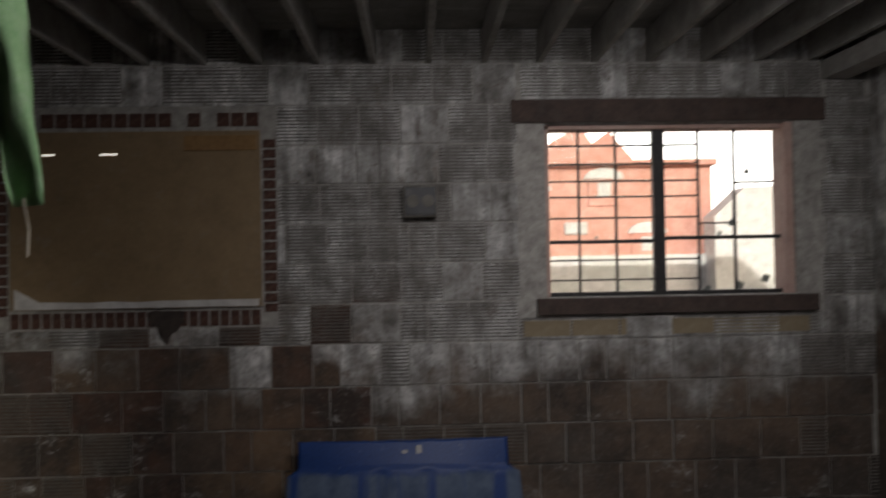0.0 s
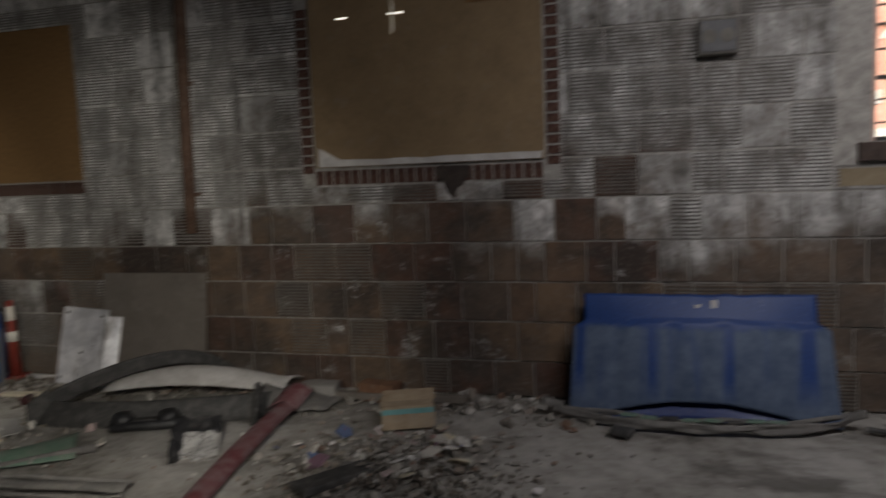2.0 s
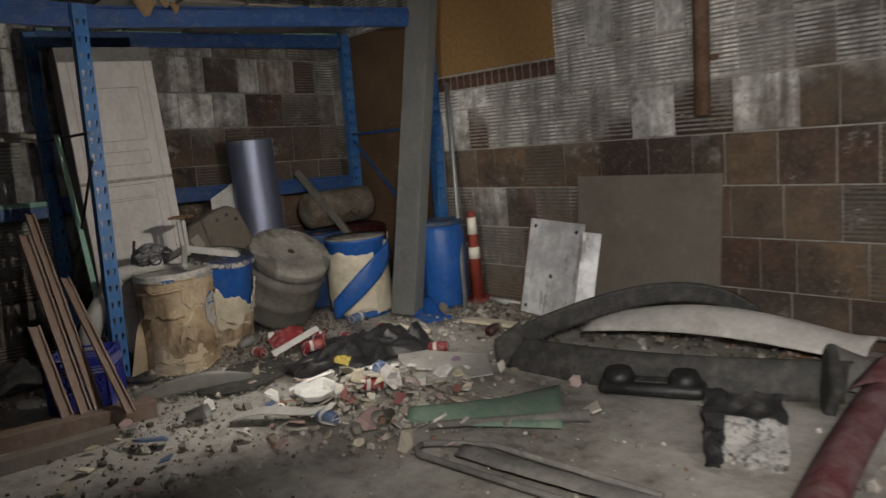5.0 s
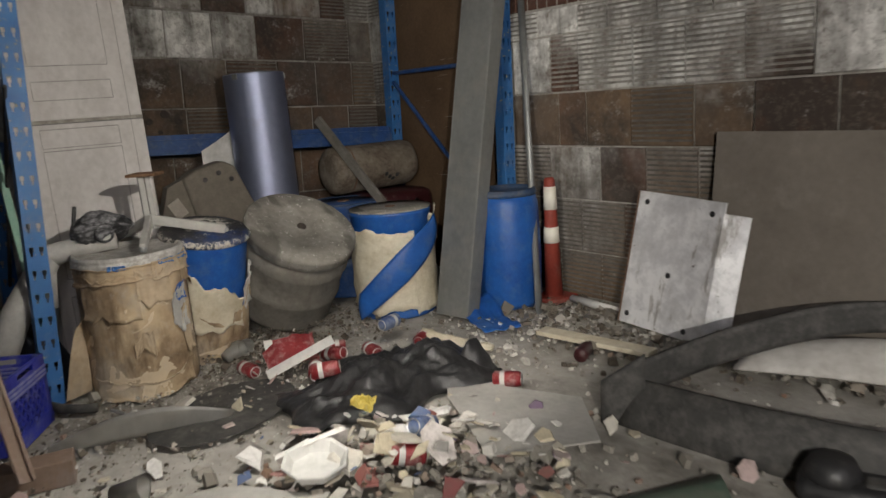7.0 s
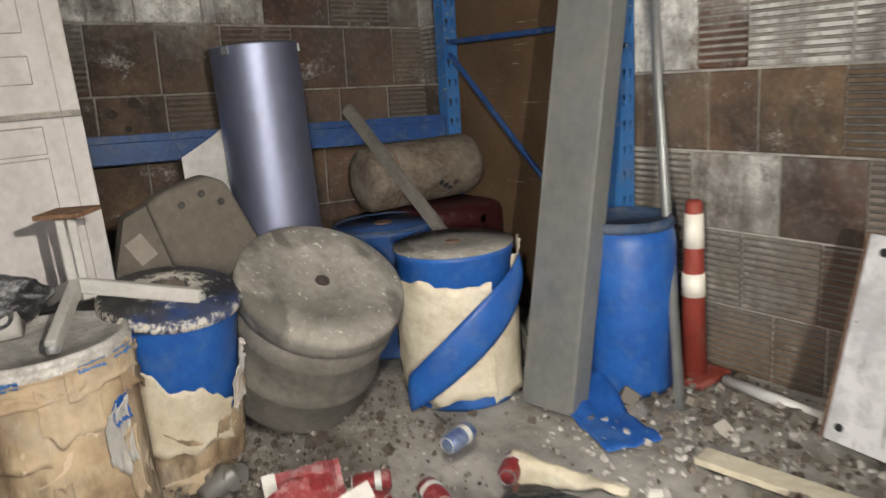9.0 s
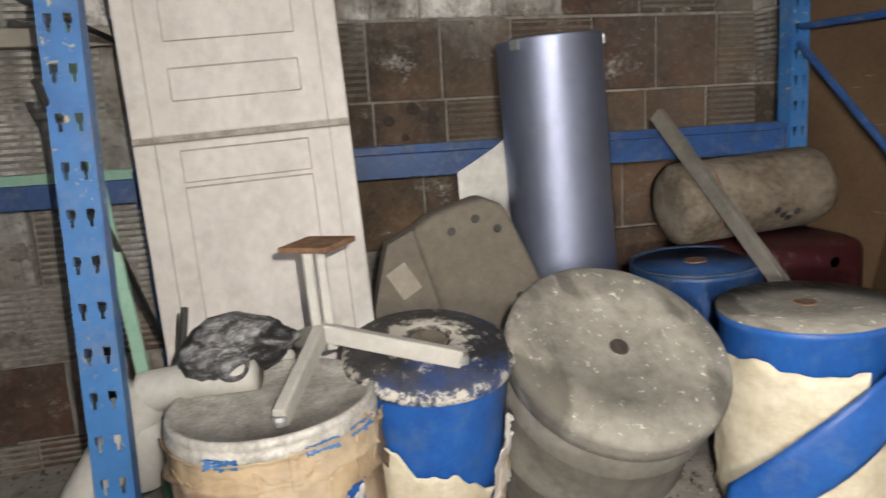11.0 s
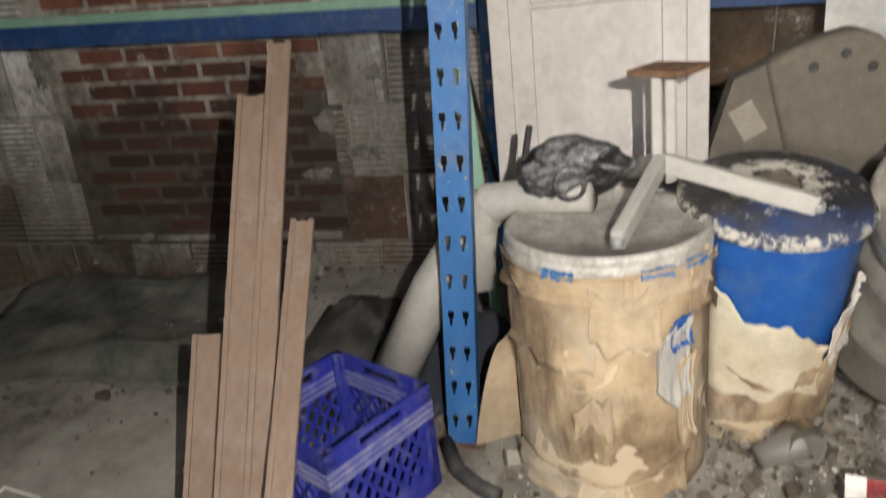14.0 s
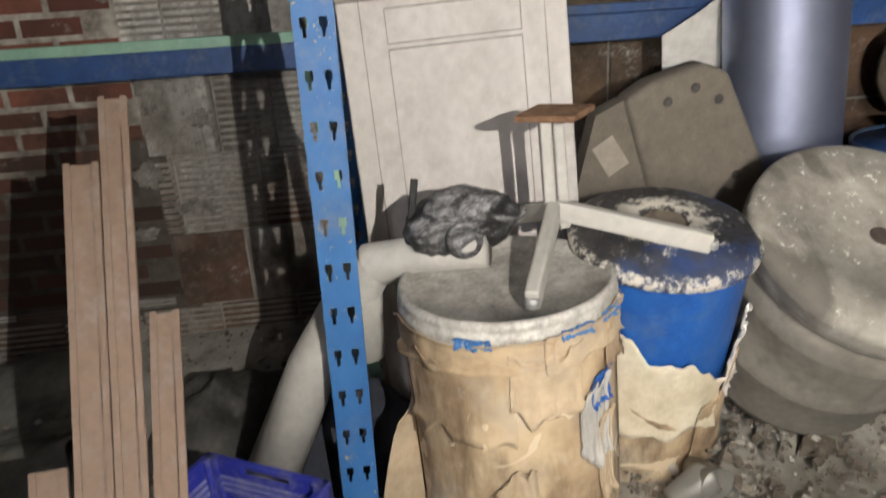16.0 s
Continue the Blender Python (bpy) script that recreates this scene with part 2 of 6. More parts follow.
def chip_build(k):
    n = k.noise(26, 6, 0.75, k.obj)
    a = k.noise(5, 4, 0.6, k.obj)
    col = k.ramp(a, (0.3, (0.018, 0.10, 0.29)), (0.7, (0.042, 0.175, 0.44)))
    col = k.mix(k.step(k.math("ADD", n, k.math("MULTIPLY", k.noise(3, 3, 0.5, k.obj), 0.35)), 0.79, 0.83), col, (0.45, 0.38, 0.16))
    col = k.mix(k.step(k.noise(33, 6, 0.8, k.obj), 0.68, 0.73), col, (0.35, 0.42, 0.46))
    col = k.mix(k.math("MULTIPLY", k.step(k.noise(11, 6, 0.7, k.obj), 0.5, 0.7), 0.35), col, (0.20, 0.22, 0.24))
    k.out(col, n, 0.002, 0.4, k.ramp(n, (0.3, 0.4), (0.7, 0.7)))


M["bluechip"] = mat("chipped_blue_paint", chip_build, 0.5)


def bonnet_build(k):
    v = k.xyz()
    z = v[2]
    streak = k.noise(3.5, 5, 0.6, None, (1.6, 0.1, 0.15))
    rag = k.math("MULTIPLY", k.noise(9, 5, 0.7), 0.10)
    d = k.step(k.math("SUBTRACT", k.math("ADD", z, rag), 0.66), 0.02, -0.01)
    bars = k.step(k.math("ABSOLUTE", k.math("SUBTRACT", k.math("FRACT", k.math("MULTIPLY", k.math("ADD", v[0], k.math("MULTIPLY", streak, 0.25)), 2.1)), 0.5)), 0.03, 0.12)
    d = k.math("MULTIPLY", d, k.math("MAXIMUM", k.math("MULTIPLY", bars, k.step(streak, 0.26, 0.44)), k.step(z, 0.32, 0.12)))
    fine = k.noise(60, 4, 0.7)
    lime = k.step(k.noise(15, 6, 0.75), 0.62, 0.72)
    col = k.mix(k.math("MULTIPLY", d, 0.88), k.ramp(fine, (0.3, (0.008, 0.034, 0.15)), (0.7, (0.014, 0.058, 0.23))), k.ramp(k.noise(7, 5, 0.7), (0.35, (0.075, 0.105, 0.165)), (0.65, (0.14, 0.18, 0.245))))
    col = k.mix(k.math("MULTIPLY", lime, 0.35), col, (0.27, 0.30, 0.32))
    k.out(col, fine, 0.001, 0.3, k.ramp(d, (0.0, 0.5), (1.0, 0.88)))


M["bonnetblue"] = simple("dark_blue_car_paint", (0.008, 0.022, 0.11), (0.014, 0.04, 0.18), 6, 0.4, 0, 0.1)
M["bonnet"] = mat("dusty_blue_car_paint", bonnet_build, 0.5)


def paper_build(k):
    a = k.noise(3.0, 5, 0.6, k.obj)
    v = k.noise(5, 5, 0.6, k.obj, (1, 1, 0.35))
    col = k.ramp(a, (0.34, (0.18, 0.12, 0.072)), (0.44, (0.37, 0.27, 0.17)), (0.54, (0.52, 0.405, 0.265)), (0.66, (0.56, 0.485, 0.385)))
    col = k.mix(k.math("MULTIPLY", k.step(k.noise(2.4, 6, 0.7, k.obj), 0.52, 0.62), 0.6), col, (0.36, 0.32, 0.27))
    col = k.mix(k.math("MULTIPLY", k.step(v, 0.53, 0.64), 0.8), col, (0.105, 0.065, 0.036))
    torn = k.noise(7, 3, 0.5, k.obj, None, 1.2)
    col = k.mix(k.math("MULTIPLY", k.step(torn, 0.60, 0.615), 0.75), col, (0.66, 0.55, 0.40))
    col = k.mix(k.math("MULTIPLY", k.step(k.noise(30, 5, 0.7, k.obj), 0.55, 0.75), 0.35), col, (0.52, 0.48, 0.42))
    k.out(col, k.math("ADD", k.math("MULTIPLY", k.noise(40, 5, 0.7, k.obj), 0.5), k.step(torn, 0.60, 0.615)), 0.004, 0.6)


M["paper1"] = mat("stained_brown_paper", paper_build, 0.9)
M["paper2"] = simple("tan_paper", (0.30, 0.225, 0.145), (0.56, 0.45, 0.32), 6, 0.9, 0, 0.35, dustcol=(0.36, 0.31, 0.25))


def tar_build(k):
    n = k.noise(19, 8, 0.85, k.obj)
    v = k.xyz(k.obj)
    r = k.math("SQRT", k.math("ADD", k.math("POWER", v[0], 2.0), k.math("POWER", v[1], 2.0)))
    ring = k.ramp(k.math("MULTIPLY", r, 4.0), (0.20, 0.05), (0.28, 0.40), (0.42, 0.30), (0.52, 0.04), (0.76, 0.02), (0.86, 0.30))
    fleck = k.step(k.math("ADD", n, k.math("MULTIPLY", ring, 0.42)), 0.585, 0.64)
    col = k.mix(k.step(k.noise(4, 4, 0.6, k.obj), 0.5, 0.62), (0.018, 0.018, 0.022), (0.012, 0.045, 0.17))
    col = k.mix(k.math("MULTIPLY", k.step(k.noise(3.0, 5, 0.7, k.obj), 0.45, 0.6), 0.4), col, (0.12, 0.115, 0.105))
    k.out(k.mix(fleck, col, (0.52, 0.49, 0.44)), n, 0.006, 0.7, k.ramp(n, (0.3, 0.35), (0.7, 0.8)))


M["tarlid"] = mat("tarry_flaking_lid", tar_build, 0.5)


def lid_build(k):
    n = k.noise(9, 7, 0.7, k.obj)
    f = k.noise(34, 6, 0.8, k.obj)
    v = k.xyz(k.obj)
    col = k.ramp(n, (0.3, (0.16, 0.15, 0.135)), (0.55, (0.29, 0.275, 0.25)), (0.75, (0.38, 0.36, 0.33)))
    col = k.mix(k.step(f, 0.60, 0.64), col, (0.68, 0.66, 0.62))
    col = k.mix(k.math("MULTIPLY", k.step(k.noise(3.2, 4, 0.5, k.obj, (1, 2.2, 1)), 0.55, 0.62), 0.75), col, (0.085, 0.078, 0.068))
    k.out(col, f, 0.003, 0.5)


M["dustlid"] = mat("dust_caked_lid", lid_build, 0.9)
M["lid1"] = simple("scratched_pale_lid", (0.17, 0.155, 0.135), (0.68, 0.67, 0.64), 13, 0.5, 0.1, 0.35, dustcol=(0.24, 0.21, 0.17))
M["bluedust"] = simple("dusty_blue_lid", (0.012, 0.035, 0.09), (0.035, 0.08, 0.17), 6, 0.7, 0, 0.42, dustcol=(0.2, 0.19, 0.18))
M["galv"] = simple("galvanised_steel", (0.16, 0.165, 0.165), (0.26, 0.265, 0.26), 4, 0.55, 0.35, 0.35, stretch=(1, 1, 0.4))
def zinc_build(k):
    n = k.noise(5, 6, 0.7, k.obj)
    f = k.noise(42, 5, 0.7, k.obj)
    c = k.ramp(n, (0.3, (0.46, 0.46, 0.47)), (0.48, (0.66, 0.66, 0.68)), (0.58, (0.86, 0.86, 0.88)))
    streak = k.step(k.noise(7, 6, 0.75, k.obj, (1, 1, 0.25)), 0.57, 0.64)
    c = k.mix(k.math("MULTIPLY", streak, 0.7), c, (0.20, 0.18, 0.155))
    c = k.mix(k.step(k.noise(13, 6, 0.8, k.obj), 0.64, 0.69), c, (0.05, 0.04, 0.033))
    k.out(c, f, 0.003, 0.4, k.ramp(n, (0.3, 0.6), (0.7, 0.35)), 0.25)


def sack_build(k):
    v = k.xyz(k.obj)
    block = k.math("MULTIPLY", k.step(k.math("ADD", v[0], k.math("MULTIPLY", k.noise(9, 4, 0.6, k.obj), 0.05)), -0.055, -0.05), k.step(k.math("MULTIPLY", v[1], -1.0), -0.05, -0.045))
    c = k.mix(k.math("MULTIPLY", block, k.step(k.noise(30, 5, 0.7, k.obj), 0.36, 0.5)), (0.02, 0.02, 0.022), (0.46, 0.45, 0.43))
    c = k.mix(k.math("MULTIPLY", k.step(k.noise(6, 6, 0.7, k.obj), 0.52, 0.7), 0.5), c, (0.17, 0.16, 0.15))
    k.out(c, k.noise(20, 5, 0.7, k.obj), 0.006, 0.6)


M["sack"] = mat("printed_black_sack", sack_build, 0.65)
M["doorgrime"] = simple("grime_along_the_moulding", (0.20, 0.18, 0.165), (0.50, 0.475, 0.455), 9, 0.7, 0, 0.2)
M["doorside"] = simple("grey_door_edge", (0.17, 0.165, 0.16), (0.30, 0.29, 0.28), 6, 0.7, 0, 0.2)
M["efflor"] = simple("lime_smeared_mortar", (0.07, 0.062, 0.053), (0.36, 0.345, 0.315), 16, 0.95, 0, 0.45, dustcol=(0.06, 0.05, 0.042))
M["zinc"] = mat("stained_sheet_metal", zinc_build, 0.45)
M["tankrust"] = simple("rusted_grey_tank", (0.06, 0.036, 0.02), (0.27, 0.235, 0.19), 6, 0.85, 0.1, 0.35, dustcol=(0.27, 0.25, 0.22))
M["rustplate"] = simple("flaking_rust", (0.10, 0.04, 0.018), (0.36, 0.22, 0.13), 30, 0.85, 0.2, 0.1)
M["rail"] = simple("brown_primer", (0.17, 0.115, 0.085), (0.27, 0.195, 0.15), 6, 0.7, 0.1, 0.3, stretch=(1, 1, 0.2), dustcol=(0.32, 0.31, 0.31))
M["palegrey"] = simple("pale_grey_paint", (0.34, 0.33, 0.31), (0.52, 0.51, 0.48), 6, 0.6, 0.05, 0.2)
M["crate"] = simple("blue_crate_plastic", (0.018, 0.024, 0.25), (0.035, 0.05, 0.40), 9, 0.42, 0, 0.34, dustcol=(0.30, 0.31, 0.36))
M["crateedge"] = simple("scuffed_crate_edge", (0.06, 0.07, 0.34), (0.30, 0.31, 0.44), 30, 0.5, 0, 0.3)
M["mint"] = simple("mint_green_paint", (0.20, 0.40, 0.31), (0.34, 0.54, 0.43), 12, 0.6, 0, 0.25)
M["beige"] = simple("beige_paint", (0.28, 0.25, 0.21), (0.42, 0.385, 0.335), 9, 0.6, 0, 0.25)
M["scuff"] = simple("scuffed_edge", (0.2, 0.17, 0.14), (0.55, 0.52, 0.47), 30, 0.7, 0, 0.1)
M["greybrown"] = simple("grey_brown_board", (0.15, 0.13, 0.11), (0.22, 0.195, 0.165), 4, 0.85, 0, 0.2)
M["pinkwood"] = simple("faded_pink_timber", (0.42, 0.27, 0.22), (0.58, 0.42, 0.36), 7, 0.8, 0, 0.15)
M["sash"] = simple("dark_steel_sash", (0.02, 0.02, 0.021), (0.05, 0.046, 0.043), 12, 0.6, 0.2, 0.1)
M["farbrick"] = simple("sunlit_brick", (0.50, 0.23, 0.17), (0.72, 0.42, 0.35), 2.5, 0.9, 0, 0.15, dustcol=(0.7, 0.55, 0.48))
M["shard"] = simple("grimy_shard", (0.12, 0.13, 0.12), (0.24, 0.25, 0.23), 9, 0.3)
M["darkbrick"] = simple("sooty_brick", (0.035, 0.02, 0.015), (0.13, 0.06, 0.042), 7, 0.9, 0, 0.15)
M["ochre"] = simple("ochre_sill_block", (0.20, 0.155, 0.095), (0.32, 0.26, 0.17), 4, 0.85, 0, 0.15)
M["deck"] = simple("grey_deck_boards", (0.15, 0.14, 0.125), (0.30, 0.285, 0.26), 4, 0.9, 0, 0.2)
M["green"] = simple("pale_green_cloth", (0.26, 0.50, 0.22), (0.44, 0.66, 0.36), 9, 0.9, 0, 0.25, dustcol=(0.5, 0.58, 0.45))
M["red"] = simple("faded_red_plastic", (0.20, 0.03, 0.02), (0.34, 0.06, 0.04), 8, 0.6, 0, 0.2)
M["reflect"] = simple("reflective_white", (0.80, 0.76, 0.66), (0.88, 0.84, 0.75), 8, 0.35)
M["maroon"] = simple("dark_maroon_paint", (0.025, 0.005, 0.007), (0.06, 0.012, 0.015), 8, 0.4, 0, 0.15)
M["maroonfade"] = simple("faded_maroon_plastic", (0.10, 0.022, 0.028), (0.17, 0.05, 0.055), 5, 0.65, 0, 0.55, dustcol=(0.30, 0.25, 0.25))
M["dustwhite"] = simple("dusty_white_plastic", (0.46, 0.44, 0.41), (0.74, 0.72, 0.69), 5, 0.7, 0, 0.35)
M["dustgrey"] = simple("dusty_grey_plastic", (0.10, 0.095, 0.09), (0.22, 0.21, 0.195), 6, 0.8, 0, 0.4)
M["greenplastic"] = simple("dusty_green_plastic", (0.09, 0.16, 0.12), (0.19, 0.28, 0.21), 6, 0.5, 0, 0.4)
M["sootred"] = simple("sooty_red_lintel", (0.034, 0.025, 0.021), (0.10, 0.068, 0.056), 6, 0.9, 0, 0.25, dustcol=(0.10, 0.085, 0.075))
M["soot"] = simple("soot", (0.022, 0.017, 0.015), (0.085, 0.066, 0.055), 9, 0.95, 0, 0.1, dustcol=(0.08, 0.07, 0.06))
M["claybit"] = simple("broken_clay", (0.13, 0.062, 0.035), (0.27, 0.15, 0.085), 9, 0.9, 0, 0.2)
M["turq"] = simple("turquoise_print", (0.14, 0.36, 0.36), (0.22, 0.46, 0.46), 12, 0.7, 0, 0.2)
M["tarp"] = simple("dark_tarpaulin", (0.03, 0.04, 0.034), (0.10, 0.11, 0.095), 3, 0.75, 0, 0.65, dustcol=(0.30, 0.285, 0.26))
M["navy"] = simple("navy_cloth", (0.012, 0.014, 0.022), (0.035, 0.04, 0.055), 8, 0.9, 0, 0.15)
def hardboard_build(k):
    a = k.noise(2.6, 5, 0.6)
    f = k.noise(45, 5, 0.7)
    c = k.ramp(k.math("ADD", k.math("MULTIPLY", a, 0.6), k.math("MULTIPLY", f, 0.4)), (0.35, (0.075, 0.044, 0.024)), (0.65, (0.15, 0.094, 0.052)))
    scratch = k.math("MULTIPLY", k.step(k.noise(6, 5, 0.6, None, (0.5, 0.5, 14)), 0.66, 0.70), k.step(k.noise(5, 3, 0.5), 0.5, 0.6))
    k.out(k.mix(k.math("MULTIPLY", scratch, 0.7), c, (0.46, 0.42, 0.36)), f, 0.002, 0.4)


M["hardboard"] = mat("brown_hardboard", hardboard_build, 0.8)
M["carpet"] = simple("grey_brown_carpet", (0.135, 0.12, 0.10), (0.20, 0.18, 0.15), 25, 0.95, 0, 0.1)


def headlamp_build(k):
    n = k.noise(13, 6, 0.7, k.obj, (1, 0.5, 1.6), 0.8)
    f = k.noise(60, 4, 0.7, k.obj)
    c = k.ramp(k.math("ADD", k.math("MULTIPLY", n, 0.8), k.math("MULTIPLY", f, 0.2)), (0.40, (0.010, 0.010, 0.011)), (0.48, (0.028, 0.028, 0.03)), (0.56, (0.20, 0.20, 0.21)), (0.68, (0.52, 0.52, 0.53)))
    k.out(c, n, 0.006, 0.5, k.ramp(n, (0.4, 0.35), (0.6, 0.9)))


M["dustyblack"] = mat("dust_streaked_black", headlamp_build, 0.5)
M["binbag"] = simple("black_polythene", (0.010, 0.010, 0.011), (0.030, 0.030, 0.032), 9, 0.40, 0, 0.32, dustcol=(0.10, 0.10, 0.10))
M["alu"] = simple("bright_aluminium", (0.6, 0.6, 0.6), (0.8, 0.8, 0.8), 9, 0.3, 0.9)
M["canred"] = simple("red_printed_metal", (0.15, 0.012, 0.016), (0.32, 0.035, 0.04), 14, 0.45, 0.1, 0.32, dustcol=(0.60, 0.55, 0.52))
M["canblue"] = simple("blue_printed_metal", (0.02, 0.06, 0.26), (0.30, 0.36, 0.45), 20, 0.4, 0.3, 0.15)
M["yellow"] = simple("yellow_wrapper", (0.42, 0.33, 0.05), (0.66, 0.55, 0.16), 14, 0.6, 0, 0.2)


def scatter(name, *stops):
    def build(k):
        n = k.noise(30, 4, 0.7)
        c = k.ramp(k.island, *stops)
        k.out(k.mix(k.math("MULTIPLY", k.step(n, 0.45, 0.75), 0.5), c, (0.16, 0.145, 0.125)), n, 0.003, 0.5)
    return mat(name, build, 0.85)


M["rubble"] = scatter("mixed_rubble", (0.0, (0.14, 0.125, 0.105)), (0.3, (0.26, 0.24, 0.21)), (0.6, (0.40, 0.38, 0.34)), (0.8, (0.20, 0.11, 0.07)), (0.9, (0.62, 0.60, 0.56)))
M["palecrumbs"] = scatter("pale_crumbs", (0.0, (0.30, 0.28, 0.25)), (0.35, (0.48, 0.46, 0.42)), (0.7, (0.66, 0.64, 0.60)), (0.92, (0.18, 0.15, 0.12)))
M["darkrubble"] = scatter("dark_debris", (0.0, (0.075, 0.06, 0.045)), (0.4, (0.12, 0.10, 0.08)), (0.75, (0.19, 0.165, 0.135)), (0.92, (0.40, 0.38, 0.35)))
M["paperbits"] = scatter("paper_scraps", (0.0, (0.70, 0.68, 0.64)), (0.25, (0.50, 0.47, 0.41)), (0.45, (0.62, 0.55, 0.40)), (0.6, (0.24, 0.22, 0.19)), (0.75, (0.78, 0.77, 0.75)), (0.93, (0.28, 0.09, 0.075)), (0.97, (0.10, 0.14, 0.26)))


def glass_build(k):
    k.bsdf.inputs["Transmission Weight"].default_value = 1.0
    k.bsdf.inputs["IOR"].default_value = 1.1
    k.out((0.92, 0.95, 0.93), None, rough=k.ramp(k.noise(9, 4, 0.6), (0.3, 0.02), (0.7, 0.12)))


M["glass"] = mat("dirty_glass", glass_build, 0.05)


def cloudy_build(k):
    k.bsdf.inputs["Transmission Weight"].default_value = 0.75
    k.out(k.ramp(k.noise(9, 5, 0.6), (0.3, (0.35, 0.34, 0.32)), (0.7, (0.62, 0.61, 0.58))), rough=0.35)


M["cloudy"] = mat("clouded_plastic", cloudy_build, 0.35)


def slit_build(k):
    k.bsdf.inputs["Emission Color"].default_value = (1.0, 0.95, 0.85, 1)
    k.bsdf.inputs["Emission Strength"].default_value = 1.2


M["slit"] = mat("daylight_slit", slit_build)


def haze_build(k):
    k.bsdf.inputs["Emission Color"].default_value = (1.0, 1.0, 1.0, 1)
    k.bsdf.inputs["Emission Strength"].default_value = 2.2


M["haze"] = mat("white_hazy_sky", haze_build)


# ---------- mesh tools ----------
def obj(name, bm, material, parent=None, label="", smooth=False):
    me = bpy.data.meshes.new(name)
    bm.normal_update()
    bm.to_mesh(me)
    bm.free()
    me.materials.append(material)
    if smooth:
        me.shade_smooth()
    ob = new(name, me)
    ob.parent = parent
    if label:
        ob["label"] = label
    return ob


def part(name, bm, material, parent, label="", smooth=False):
    return obj(name, bm, material, parent, label, smooth)


def thing(name, m, label, category, group="", kind=""):
    e = new(name)
    e.matrix_world = m
    return tagged(e, label, category, group, kind)


def box(size, at=(0, 0, 0), bm=None, bevel=0.0, turn=None):
    bm = bm or bmesh.new()
    m = Matrix.Translation(at) @ (turn or Matrix()) @ Matrix.Diagonal((*size, 1))
    made = bmesh.ops.create_cube(bm, size=1, matrix=m)["verts"]
    if bevel:
        edges = list({e for v in made for e in v.link_edges})
        bmesh.ops.bevel(bm, geom=edges, offset=bevel, segments=2, affect="EDGES", profile=0.5)
    return bm


def lathe(profile, seg=40, bm=None, m=None, wobble=0.0, seed=0):
    """A solid of revolution from (radius, z) pairs."""
    bm = bm or bmesh.new()
    m = m or Matrix()
    rings = []
    for r, z in profile:
        ring = []
        for i in range(seg):
            a = 2 * math.pi * i / seg
            f = 1 + wobble * noise.noise((math.cos(a) * 1.5 + seed, math.sin(a) * 1.5, z * 5))
            ring.append(bm.verts.new(m @ Vector((r * f * math.cos(a), r * f * math.sin(a), z))))
        rings.append(ring)
    for a, b in zip(rings, rings[1:]):
        for i in range(seg):
            bm.faces.new((a[i], a[(i + 1) % seg], b[(i + 1) % seg], b[i]))
    for ring, flip in ((rings[0], True), (rings[-1], False)):
        bm.faces.new(ring[::-1] if flip else ring)
    return bm


def pipe(points, r, seg=14, bm=None, cap=True):
    """A round bar along points."""
    bm = bm or bmesh.new()
    pts = [Vector(p) for p in points]
    rings = []
    up = Vector((0, 0, 1))
    for i, p in enumerate(pts):
        d = (pts[min(i + 1, len(pts) - 1)] - pts[max(i - 1, 0)]).normalized()
        s = d.cross(up if abs(d.z) < 0.95 else Vector((1, 0, 0))).normalized()
        u = s.cross(d)
        rr = r[i] if isinstance(r, (list, tuple)) else r
        rings.append([bm.verts.new(p + rr * (math.cos(t) * s + math.sin(t) * u)) for t in (2 * math.pi * j / seg for j in range(seg))])
    for a, b in zip(rings, rings[1:]):
        for i in range(seg):
            bm.faces.new((a[i], a[(i + 1) % seg], b[(i + 1) % seg], b[i]))
    if cap:
        bm.faces.new(rings[0][::-1]), bm.faces.new(rings[-1])
    bmesh.ops.recalc_face_normals(bm, faces=bm.faces[:])
    return bm


def extrude(outline, depth, bm=None, m=None):
    """A prism: outline in x, y drawn out along z."""
    bm = bm or bmesh.new()
    m = m or Matrix()
    lo = [bm.verts.new(m @ Vector((x, y, 0))) for x, y in outline]
    hi = [bm.verts.new(m @ Vector((x, y, depth))) for x, y in outline]
    n = len(lo)
    bm.faces.new(lo[::-1]), bm.faces.new(hi)
    for i in range(n):
        bm.faces.new((lo[i], lo[(i + 1) % n], hi[(i + 1) % n], hi[i]))
    bmesh.ops.recalc_face_normals(bm, faces=bm.faces[:])
    return bm


def sheet(nx, ny, f, thick=0.004):
    """A curved sheet with thickness: f(u, v) for u, v in 0..1."""
    bm = bmesh.new()
    g = [[bm.verts.new(f(i / nx, j / ny)) for j in range(ny + 1)] for i in range(nx + 1)]
    fs = [bm.faces.new((g[i][j], g[i + 1][j], g[i + 1][j + 1], g[i][j + 1])) for i in range(nx) for j in range(ny)]
    bm.normal_update()
    bmesh.ops.solidify(bm, geom=fs, thickness=thick)
    return bm


